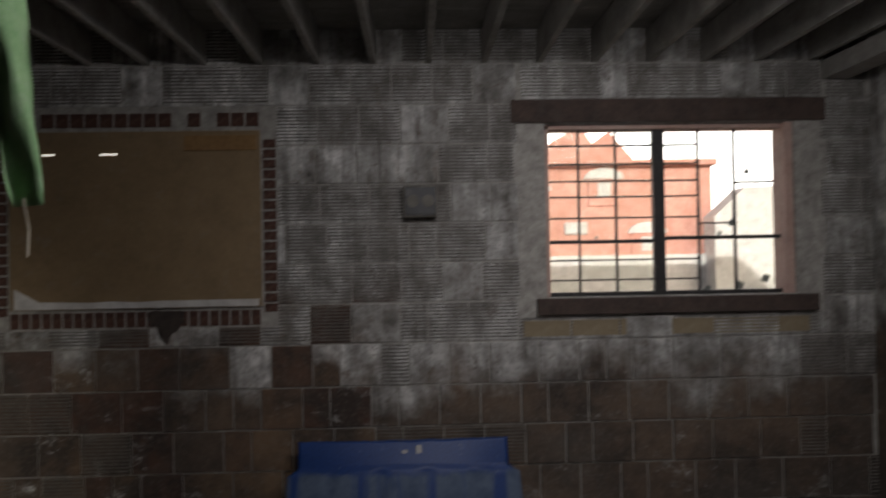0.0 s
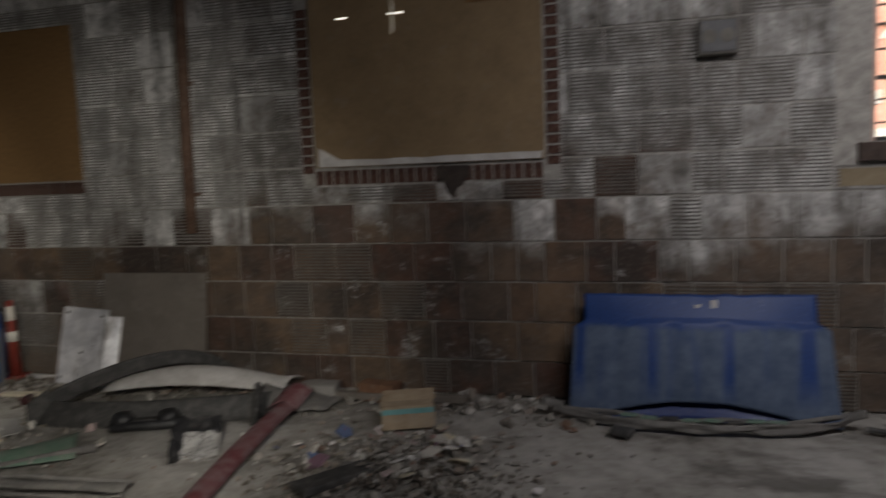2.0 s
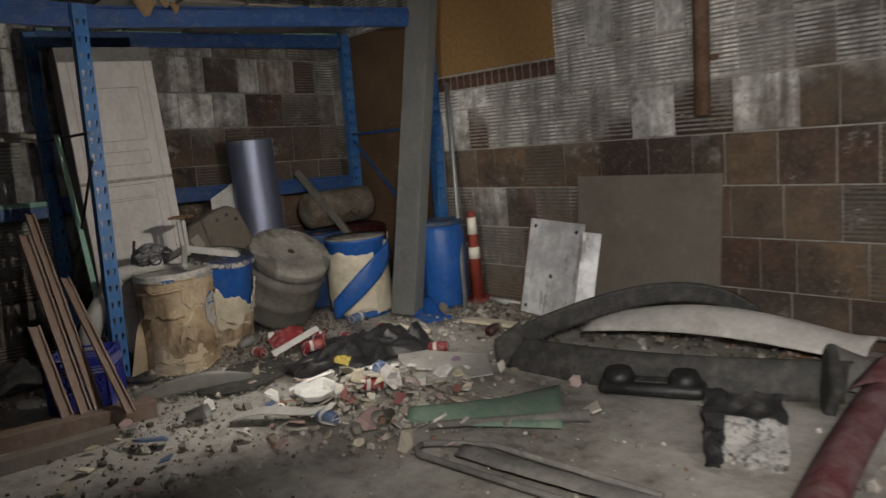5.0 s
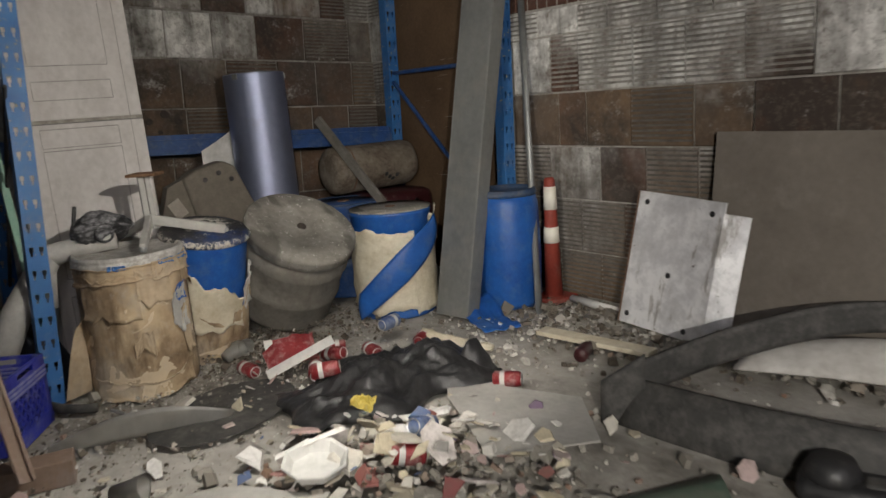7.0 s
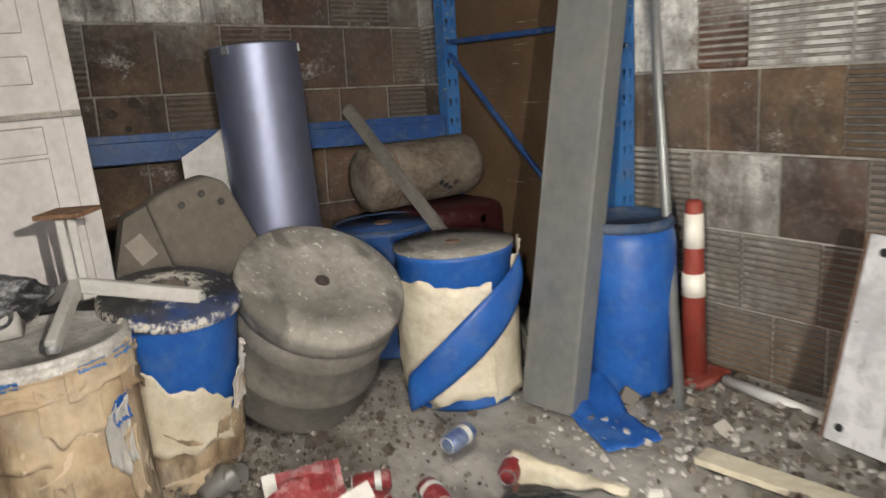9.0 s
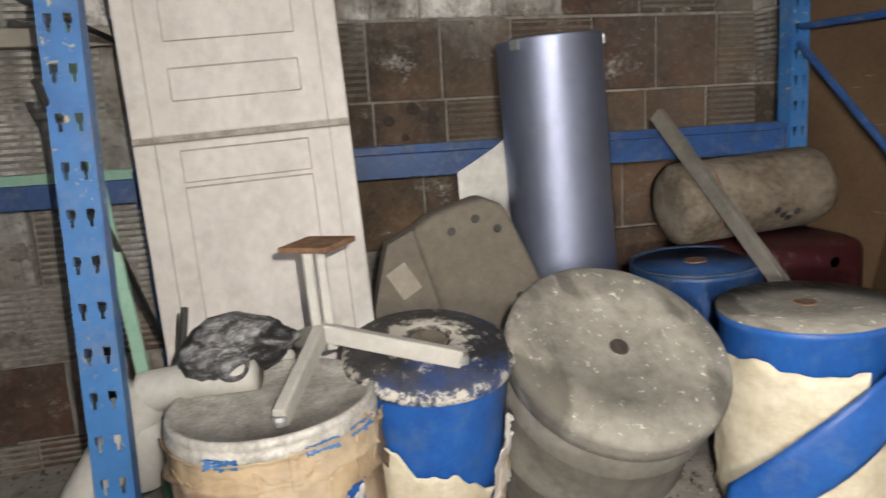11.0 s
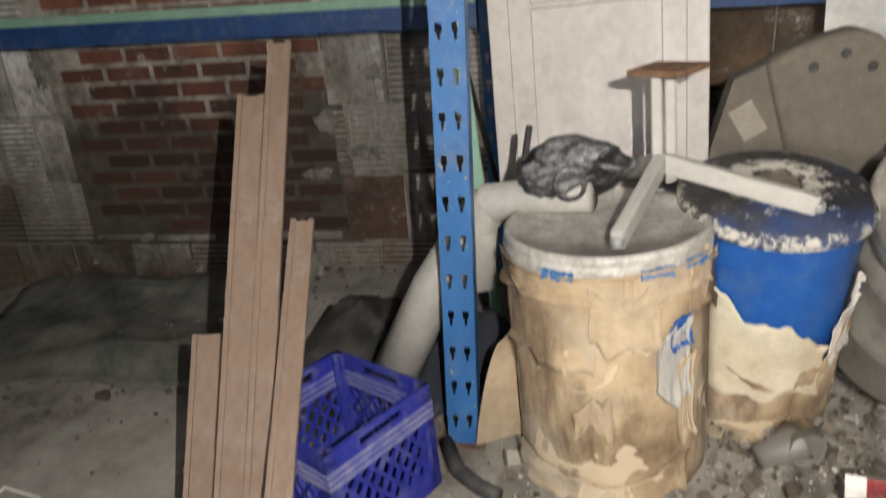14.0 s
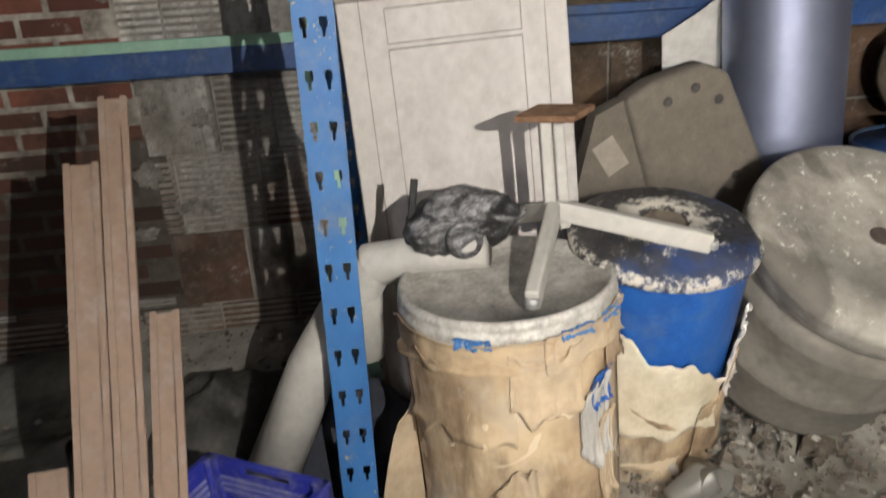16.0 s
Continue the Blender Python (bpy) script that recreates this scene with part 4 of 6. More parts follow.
for dx, dz in ((-0.18, 0.28), (0.17, 0.27), (-0.19, -0.28), (0.13, -0.29), (0.0, -0.05)):
    part("screw_hole", lathe([(0.014, 0), (0.010, 0.003)], 12, m=pose(dx, -0.007, dz, 90, 0, 0)), M["black"], mp)

cn = thing("warning_cone", pose(-6.86, 5.98, 0), "red warning cone with white reflective bands", "traffic cone")
part("base", box((0.20, 0.20, 0.03), (0, 0, 0.015), bevel=0.008), M["red"], cn)
part("body", lathe([(0.052, 0.03), (0.030, 0.70), (0.022, 0.71)], 24), M["red"], cn, smooth=True)
for za, zb in ((0.34, 0.43), (0.53, 0.66)):
    part("band", lathe([(0.0555 - (za - 0.03) * 0.033, za), (0.0555 - (zb - 0.03) * 0.033, zb)], 24), M["reflect"], cn, "white reflective band", True)
tagged(obj("steel_pipe", pipe([(-6.73, 5.72, 0), (-7.05, 6.02, 1.12), (-7.13, 6.095, 1.70)], 0.019), M["steel"], None, "", True), "thin grey steel pipe leaning into the corner", "pipe")

tagged(obj("hardboard_sheet", box((1.28, 0.012, 2.24), (-7.93, NY - 0.012, 1.12), bevel=0.002), M["hardboard"]), "tall brown hardboard sheet standing against the corner wall", "board")

# leaning steel section
po = thing("steel_channel", Matrix.Translation((-7.065, 5.416, 0)) @ pose(0, 0, 0, -13.2, 0, 10), "long dull grey folded steel channel leaning into the corner", "steel channel")
part("web", box((0.21, 0.008, 2.55), (0, -0.045, 1.275), bevel=0.002), M["galv"], po)
part("flange", box((0.008, 0.10, 2.55), (0.109, 0.001, 1.275), bevel=0.002), M["galv"], po)
part("flange", box((0.008, 0.10, 2.55), (-0.109, 0.001, 1.275), bevel=0.002), M["galv"], po)
part("lip", box((0.03, 0.006, 2.55), (0.09, 0.052, 1.275)), M["galv"], po)


# ---------- pallet rack ----------
def upright(name, foot, head, holes=True):
    """A perforated rack post from foot to head."""
    a, b = Vector(foot), Vector(head)
    d = b - a
    ez = d.normalized()
    ey = ez.cross(Vector((1, 0, 0))).normalized()
    m = Matrix((ey.cross(ez), ey, ez)).transposed().to_4x4()
    m.translation = a
    up = thing(name, m, "blue painted steel rack post with keyhole slots and worn paint", "rack post", "rack posts")
    h = d.length
    pitch = 0.1
    bm = bmesh.new()
    n = int(h / pitch) if holes else 0
    wid, t = 0.076, 0.003
    # the slotted face looks along +x, so it is built as strips round the slots
    cols = (-0.038, -0.027, -0.011, 0.011, 0.027, 0.038)
    for i in range(n):
        z = i * pitch
        for ya, yb, solid in ((cols[0], cols[1], 1), (cols[1], cols[2], 0), (cols[2], cols[3], 1), (cols[3], cols[4], 0), (cols[4], cols[5], 1)):
            if solid:
                box((t, yb - ya, pitch), (0.035, (ya + yb) / 2, z + pitch / 2), bm)
            else:
                box((t, yb - ya, 0.058), (0.035, (ya + yb) / 2, z + 0.029), bm)
                box((t, 0.0045, 0.018), (0.035, ya + 0.00225, z + 0.067), bm)
                box((t, 0.0045, 0.018), (0.035, yb - 0.00225, z + 0.067), bm)
                box((t, yb - ya, 0.004), (0.035, (ya + yb) / 2, z + 0.098), bm)
    if n:
        box((t, wid, h - n * pitch), (0.035, 0, (h + n * pitch) / 2), bm)
    else:
        box((t, wid, h), (0.035, 0, h / 2), bm)
    part("slotted_face", bm, M["bluechip"], up)
    for s in (-1, 1):
        part("side", box((0.072, t, h), (0, s * 0.0395, h / 2)), M["bluechip"], up)
    part("foot_plate", box((0.11, 0.12, 0.008), (0, 0, 0.004), bevel=0.002), M["rust"], up)
    return up


F0, F0T = (-7.475, 3.462, 0.0), (-7.60, 3.60, 2.28)
R0, R0T = (-8.58, 3.50, 0.0), (-8.61, 3.56, 2.28)
F1, F1T = (-7.21, 5.97, 0.0), (-7.23, 6.04, 2.26)
R1, R1T = (-8.36, 5.98, 0.0), (-8.38, 6.05, 2.26)
upright("rack_post", F0, F0T)
upright("rack_post", R0, R0T)
upright("rack_post", F1, F1T)
upright("rack_post", R1, R1T)


def bar(name, a, b, w, h, material, label, group="", ledge=None, ledge_mat=None):
    """A rack beam from a to b, with an optional step along its top."""
    a, b = Vector(a), Vector(b)
    d = b - a
    m = Matrix.Translation((a + b) / 2) @ d.to_track_quat("X", "Z").to_matrix().to_4x4()
    t = thing(name, m, label, "rack beam", group)
    part("face", box((d.length, w, h), (0, 0, 0), bevel=0.004), material, t)
    if ledge:
        part("ledge", box((d.length, w * 0.6, ledge), (0, w * 0.18, h / 2 + ledge / 2), bevel=0.002), ledge_mat or material, t)
    for s in (-1, 1):
        part("end_plate", box((0.006, w + 0.02, h + 0.05), (s * (d.length / 2 - 0.001), 0, 0)), material, t)
    return t


def lerp(a, b, z):
    k = z / b[2]
    return Vector(a).lerp(Vector(b), k)


bar("rack_beam", lerp(F0, F0T, 2.20) + Vector((0, 0.05, 0)), lerp(F1, F1T, 2.20) - Vector((0, 0.05, 0)), 0.05, 0.11, M["blue"], "blue steel shelf beam dulled with dust", "rack beams", 0.03)
bar("rack_beam", lerp(R0, R0T, 2.235) + Vector((0, 0.05, 0)), lerp(R1, R1T, 2.20) - Vector((0, 0.05, 0)), 0.05, 0.11, M["blue"], "blue steel shelf beam dulled with dust", "rack beams", 0.02, M["mint"])
bar("rack_beam", lerp(R0, R0T, 1.05) + Vector((0, 0.05, 0)), lerp(R1, R1T, 0.945) - Vector((0, 0.05, 0)), 0.05, 0.09, M["blue"], "blue steel shelf beam low on the back posts", "rack beams", 0.03)
bar("rack_beam", lerp(R0, R0T, 1.03) + Vector((0, -0.05, 0)), Vector((-8.56, 0.6, 1.18)), 0.05, 0.085, M["blue"], "blue steel beam with a mint green top edge", "rack beams", 0.035, M["mint"])
bar("rack_beam", lerp(R0, R0T, 1.555) + Vector((0, -0.05, 0)), Vector((-8.56, 0.6, 1.71)), 0.05, 0.06, M["beige"], "beige painted steel beam on the back posts", "rack beams")
bar("rack_beam", lerp(F0, F0T, 2.20) + Vector((0, -0.05, 0)), Vector((-7.62, 0.6, 2.36)), 0.05, 0.11, M["blue"], "blue steel shelf beam dulled with dust", "rack beams", 0.03)
upright("rack_post", (-7.50, 0.5, 0.0), (-7.66, 0.55, 2.45), False)
upright("rack_post", (-8.45, 0.5, 0.0), (-8.52, 0.55, 2.45), False)
for a, b, r, mm in (((-7.46, 3.50, 1.52), (-8.58, 3.53, 1.52), 0.009, "sash"), ((-7.47, 3.50, 1.36), (-8.56, 3.51, 0.35), 0.009, "sash"), ((-7.25, 6.01, 1.38), (-8.33, 6.02, 1.38), 0.014, "blue"), ((-8.33, 6.01, 1.32), (-7.25, 5.99, 0.35), 0.014, "blue")):
    tagged(obj("rack_brace", pipe([a, b], r, 10), M[mm]), "thin steel brace across the rack frame", "rack brace", "rack braces")
shelf = thing("shelf_deck", pose(0, 0, 0), "dusty boards lying on the rack beams", "shelf")
for i in range(5):
    part("board", box((1.10, 0.42, 0.018), (-7.93 + 0.03 * (i % 2), 3.9 + 0.46 * i, 2.285 + 0.0 * i), bevel=0.002), M["greybrown"], shelf)
torn = thing("torn_cardboard", pose(-7.46, 3.98, 2.30, 0, 0, 20), "torn sheet of brown cardboard hanging over the shelf edge", "cardboard")
part("flap", sheet(12, 8, lambda u, v: Vector((0.10 - 0.35 * v + 0.03 * math.sin(4 * u), 0.34 * (u - 0.5), 0.05 + 0.06 * math.sin(3 * v + u) - (0.14 + 0.1 * noise.noise((u * 4, 0, 0))) * max(0, 0.35 - v) / 0.35)), 0.005), M["brown_paper"], torn)

# white panelled door leaning behind the drums
dr = thing("garage_door_panel", Matrix.Translation((-7.93, 3.87, 0)) @ pose(0, 0, 0, 0, -5.0, -3), "dirty white pressed-steel garage door sections stood on end", "door")
part("frame", box((0.20, 0.615, 2.12), (-0.108, 0, 1.06), bevel=0.006), M["doorside"], dr, "grey edge of the stacked sections")
for z, h in ((0.62, 1.16), (1.62, 0.80)):
    part("section", box((0.012, 0.612, h), (0.0, 0, z), bevel=0.005), M["door"], dr)
def raised(z, h, w=0.36):
    b = bmesh.new()
    for dy, dz, sy, sz in ((0, h / 2, w, 0.005), (0, -h / 2, w, 0.004), (w / 2, 0, 0.003, h), (-w / 2, 0, 0.003, h)):
        box((0.006, sy, sz), (0.006, dy, z + dz), b, bevel=0.002)
    part("moulding", b, M["doorgrime"], dr, "grimy pressed moulding")
for z, h in ((0.84, 0.46), (0.50, 0.12), (1.13, 0.09), (1.36, 0.09), (1.66, 0.36), (0.2, 0.3)):
    raised(z, h)
for y in (-0.245, 0.245):
    part("stile_line", box((0.005, 0.003, 2.04), (0.0065, y, 1.05)), M["doorgrime"], dr)
part("hinge_strip", box((0.004, 0.61, 0.016), (0.0065, 0, 1.212)), M["scuff"], dr)
tagged(obj("green_strut", box((0.02, 0.035, 1.5), (-7.93, 3.50, 0.79), bevel=0.003, turn=pose(0, 0, 0, 3, -3, 0)), M["mint"]), "mint green steel strip standing behind the post", "steel strip")

# ---------- drums ----------
def drum_profile(r, h, hoops=True, lid=0.012):
    p = [(r * 0.97, 0.0), (r, 0.008), (r, 0.02)]
    if hoops:
        for z in (h * 0.34, h * 0.67):
            p += [(r, z - 0.02), (r * 1.03, z), (r, z + 0.02)]
    p += [(r, h - 0.03), (r * 1.025, h - 0.022), (r * 1.025, h)]
    return p


def torn_label(r, z0, z1, a0, a1, seed, material, parent, name="torn_wrap", off=0.006, ragged=0.07, slope=0.0):
    """A torn sheet clinging to a drum between two heights and angles (degrees)."""
    def f(u, v):
        a = radians(a0 + (a1 - a0) * u)
        lo = z0 + ragged * (0.9 * noise.noise((u * 2.2 + seed, 1.3, 0.4)) + 0.26 * noise.noise((u * 7 + seed, 1.3, 2)) + 0.07 * noise.noise((u * 21 + seed, 1.3, 2)))
        hi = z1 + slope * u + ragged * (0.9 * noise.noise((u * 2.4 + seed, 7.3, 0.4)) + 0.26 * noise.noise((u * 8 + seed, 7.3, 1)) + 0.07 * noise.noise((u * 23 + seed, 7.3, 1)))
        edge = max(0, abs(2 * v - 1) - 0.72) + max(0, abs(2 * u - 1) - 0.86)
        rr = r + off + 0.05 * edge * (0.6 + noise.noise((u * 6, v * 6, seed))) + 0.003 * noise.noise((u * 7, v * 5, seed))
        return Vector((rr * math.cos(a), rr * math.sin(a), lo + (hi - lo) * v))
    return part(name, sheet(64, 12, f, 0.002), material, parent, smooth=True)


b1 = thing("fibre_drum", pose(-7.45, 3.855, 0.0), "fibre drum in peeling brown paper with a rusty white lid", "drum", "drums")
part("shell", lathe([(0.225, 0), (0.232, 0.05), (0.231, 0.55), (0.229, 0.57)], 56, wobble=0.02), M["paper1"], b1, smooth=True)
part("lid", lathe([(0.229, 0.565), (0.238, 0.572), (0.238, 0.60), (0.232, 0.604), (0.236, 0.612), (0.232, 0.628), (0.222, 0.628), (0.216, 0.618), (0.10, 0.617)], 56), M["lid1"], b1, "scratched grey metal lid", True)
for i, a in enumerate((-28, 22, 48)):
    torn_label(0.2365, 0.578, 0.596, a - 8, a + 9, i, M["bluechip"], b1, "tape", 0.002, 0.004)
torn_label(0.232, 0.36, 0.545, -75, -10, 4, M["paper1"], b1, "paper_layer", 0.004, 0.06)
torn_label(0.232, 0.42, 0.555, -12, 24, 9, M["paper2"], b1, "paper_layer", 0.005, 0.055)
torn_label(0.232, 0.27, 0.42, 22, 42, 2, M["palegrey"], b1, "paper_patch", 0.008, 0.05, 0.05)
torn_label(0.232, 0.40, 0.455, 30, 44, 5, M["blue_plastic"], b1, "blue_patch", 0.006, 0.02, 0.03)
torn_label(0.232, 0.19, 0.25, -22, -2, 15, M["paper2"], b1, "paper_layer", 0.007, 0.05, 0.05)
torn_label(0.232, 0.16, 0.36, 34, 46, 17, M["paper2"], b1, "paper_layer", 0.006, 0.06)
torn_label(0.232, 0.0, 0.10, -70, 40, 6, M["paper1"], b1, "torn_foot", 0.010, 0.06)
torn_label(0.232, 0.45, 0.575, 42, 85, 8, M["paper1"], b1, "paper_layer", 0.007, 0.06)
torn_label(0.233, 0.525, 0.59, -85, 10, 13, M["paper1"], b1, "torn_top", 0.006, 0.03)
torn_label(0.233, 0.515, 0.585, 5, 62, 19, M["paper2"], b1, "torn_top", 0.007, 0.03)
part("loose_flap", sheet(8, 10, lambda u, v: Vector((-0.02 + 0.05 * u + 0.10 * v * (1 - v), -0.235 - 0.12 * u * (1 - v) ** 0.5, 0.02 + 0.34 * v)), 0.003), M["paper2"], b1)

b2 = thing("blue_drum", pose(-7.675, 4.225, -0.01, 0, 12, 10), "blue plastic drum with a black tarry lid and torn cream wrap", "drum", "drums")
part("shell", lathe([(0.185, 0.0), (0.19, 0.3), (0.20, 0.62), (0.204, 0.635)], 48), M["blue_plastic"], b2, smooth=True)
part("lid", lathe([(0.204, 0.63), (0.217, 0.638), (0.219, 0.655), (0.208, 0.667), (0.19, 0.675), (0.12, 0.690), (0.06, 0.695), (0.055, 0.685)], 48, wobble=0.02), M["tarlid"], b2, "black and white crusted lid", True)
part("bung", lathe([(0.05, 0.684), (0.045, 0.692), (0.03, 0.688)], 20), M["tankrust"], b2)
torn_label(0.194, 0.20, 0.56, -75, 24, 3, M["cream"], b2, "torn_wrap", 0.010, 0.10, -0.20)
torn_label(0.192, 0.05, 0.33, 5, 60, 7, M["paper1"], b2, "torn_wrap", 0.014, 0.09)
torn_label(0.192, 0.0, 0.24, -75, 30, 11, M["paper1"], b2, "torn_wrap", 0.006, 0.07)
torn_label(0.197, 0.30, 0.42, 26, 56, 5, M["dustwhite"], b2, "torn_wrap", 0.012, 0.07, 0.04)
torn_label(0.199, 0.44, 0.50, 40, 50, 21, M["dustwhite"], b2, "torn_wrap", 0.012, 0.05)

b3 = thing("grey_drum", Matrix.Translation((-7.715, 4.695, 0.165)) @ pose(0, 0, 0, 0, 33, 6), "dust-covered grey drum tipped over on its lower edge", "drum", "drums")
part("shell", lathe([(0.265, -0.01), (0.275, 0.02), (0.275, 0.15), (0.285, 0.17), (0.275, 0.19), (0.275, 0.33), (0.285, 0.35), (0.275, 0.37), (0.275, 0.44)], 64), M["dusty"], b3, smooth=True)
part("lid", lathe([(0.277, 0.435), (0.292, 0.44), (0.288, 0.452), (0.294, 0.458), (0.289, 0.47), (0.294, 0.476), (0.29, 0.50), (0.28, 0.507), (0.17, 0.509), (0.166, 0.503), (0.05, 0.502)], 64), M["dustlid"], b3, "grey lid thick with dust", True)
part("bung_hole", lathe([(0.026, 0.500), (0.024, 0.506), (0.014, 0.504)], 24), M["soot"], b3)

b4 = thing("wrapped_drum", pose(-7.45, 5.29, 0), "blue drum with a peeling cream plastic wrap", "drum", "drums")
part("shell", lathe(drum_profile(0.225, 0.60, False), 48), M["blue_plastic"], b4, smooth=True)
part("lid", lathe([(0.232, 0.598), (0.232, 0.606), (0.10, 0.607)], 48), M["dustlid"], b4, "grey dusty lid", True)
part("bung", lathe([(0.03, 0.606), (0.028, 0.612), (0.02, 0.610)], 16), M["rust"], b4)
torn_label(0.225, 0.05, 0.50, -115, -5, 2, M["cream"], b4, "wrap", 0.012, 0.05)
torn_label(0.225, 0.03, 0.42, -8, 95, 6, M["cream"], b4, "wrap", 0.014, 0.06, 0.12)
torn_label(0.225, 0.42, 0.54, 20, 60, 16, M["cream"], b4, "wrap", 0.022, 0.05, 0.06)
def strip_f(u, v):
    a = radians(-78 + 112 * u)
    r = 0.262 + 0.11 * max(0.0, 0.35 - u) + 0.012 * math.sin(v * 3.1)
    return Vector((r * math.cos(a), r * math.sin(a), 0.015 + 0.40 * u + (0.15 + 0.05 * math.sin(math.pi * u)) * v))
part("blue_strip", sheet(26, 8, strip_f, 0.004), M["blue_plastic"], b4, "blue sheet peeled across the drum", smooth=True)

b5 = thing("blue_barrel", pose(-7.02, 5.79, 0.0, 0, 0, 0), "plain blue plastic barrel in the corner", "drum", "drums")
part("shell", lathe([(0.165, 0), (0.178, 0.03), (0.186, 0.3), (0.178, 0.58), (0.165, 0.64), (0.13, 0.655)], 48), M["blue_plastic"], b5, smooth=True)
part("rim", lathe([(0.170, 0.63), (0.175, 0.645), (0.165, 0.668), (0.152, 0.668), (0.147, 0.656)], 48), M["bluedust"], b5, smooth=True)
b6 = thing("blue_drum", pose(-8.09, 5.37, 0.0), "blue steel drum with a dented dusty lid", "drum", "drums")
part("shell", lathe(drum_profile(0.225, 0.585), 48), M["blue"], b6, smooth=True)
part("lid", lathe([(0.232, 0.58), (0.232, 0.592), (0.222, 0.592), (0.217, 0.583), (0.08, 0.584)], 48), M["bluedust"], b6, "blue lid", True)
part("bung", lathe([(0.04, 0.584), (0.038, 0.591), (0.02, 0.590)], 18), M["rust"], b6)

tb = thing("metal_duct", pose(-8.13, 4.895, 0.0, 0, -2, 0), "tall smooth blue-grey metal duct standing upright", "duct")
part("shell", lathe([(0.160, 0.0), (0.176, 0.5), (0.176, 1.395), (0.178, 1.40), (0.172, 1.405), (0.168, 1.39), (0.168, 0.9)], 72), M["tube"], tb, smooth=True)
for a in (-60, 70):
    part("clip", box((0.012, 0.03, 0.03), (0.178 * math.cos(radians(a)), 0.178 * math.sin(radians(a)), 1.385), turn=Matrix.Rotation(radians(a), 4, "Z")), M["steel"], tb)
wp = thing("white_sheet", pose(-8.33, 4.68, 0), "white plastic sheet standing behind the duct", "sheet")
part("sheet", sheet(8, 8, lambda u, v: Vector((0.02 * math.sin(3 * u), 0.22 * (u - 0.45), v * (0.98 + 0.12 * u))), 0.006), M["white"], wp)

# carpeted seat back, tank, plank and red box behind the drums
sb = thing("seat_back", pose(-8.08, 0, 0), "grey-brown carpeted seat back leaning behind the drums", "seat back")
c = extrude([(4.33, 0.86), (4.40, 0.90), (4.56, 0.935), (4.63, 0.90), (4.75, 0.62), (4.73, 0.0), (4.40, 0.0), (4.40, 0.58)], 0.10, m=pose(0.0, 0, 0, 90, 0, 90))
bmesh.ops.bevel(c, geom=c.edges[:], offset=0.018, segments=3, affect="EDGES", profile=0.5)
part("cushion", c, M["carpet"], sb, smooth=True)
c = extrude([(4.335, 0.855), (4.25, 0.82), (4.19, 0.62), (4.21, 0.0), (4.395, 0.0), (4.395, 0.6)], 0.07, m=pose(0.0, 0, 0, 90, 0, 90))
part("side_panel", c, M["carpet"], sb)
part("side_patch", box((0.004, 0.07, 0.10), (0.074, 4.29, 0.70), turn=Matrix.Rotation(0.5, 4, "X")), M["beige"], sb)
for y, z in ((4.45, 0.84), (4.53, 0.87), (4.60, 0.83), (4.66, 0.60)):
    part("button", lathe([(0.014, 0), (0.008, 0.004)], 12, m=pose(0.10, y, z, 0, 90, 0)), M["rubber"], sb)
rb = thing("red_case", pose(-8.2, 5.83, 0), "dark red metal case half hidden behind the drums", "case")
part("body", box((0.40, 0.52, 0.60), (0, -0.04, 0.30), bevel=0.06), M["maroon"], rb, smooth=True)
part("latch", lathe([(0.03, 0), (0.022, 0.02)], 14, m=pose(0.18, 0.06, 0.52, 0, 90, 0)), M["steel"], rb)
tk = thing("rusty_tank", pose(-8.27, 5.48, 0.765, -90, 0, 0), "rusty holed steel tank lying on its side", "tank")
part("shell", lathe([(0.10, -0.10), (0.14, -0.088), (0.152, -0.06), (0.152, 0.50), (0.14, 0.54), (0.09, 0.555)], 40, wobble=0.07), M["tankrust"], tk, smooth=True)
part("rim", lathe([(0.153, 0.03), (0.158, 0.035), (0.153, 0.04)], 40), M["rust"], tk)
for z, a in ((0.30, 0.5), (0.33, 0.62), (0.27, 0.35), (0.36, 0.45)):
    part("rust_hole", lathe([(0.016, 0), (0.010, 0.004)], 10, m=pose(0.152 * math.cos(a), 0.152 * math.sin(a), z, 0, 90, math.degrees(a))), M["black"], tk)
pl = Vector((-7.36, 5.66, 0.0)), Vector((-8.30, 5.36, 1.11))
d = pl[1] - pl[0]
plank = thing("plank", Matrix.Translation(pl[0]) @ d.to_track_quat("Z", "X").to_matrix().to_4x4(), "grey weathered plank leaning on the beam", "plank")
part("board", box((0.055, 0.032, d.length), (0, 0, d.length / 2), bevel=0.004), M["dusty"], plank)

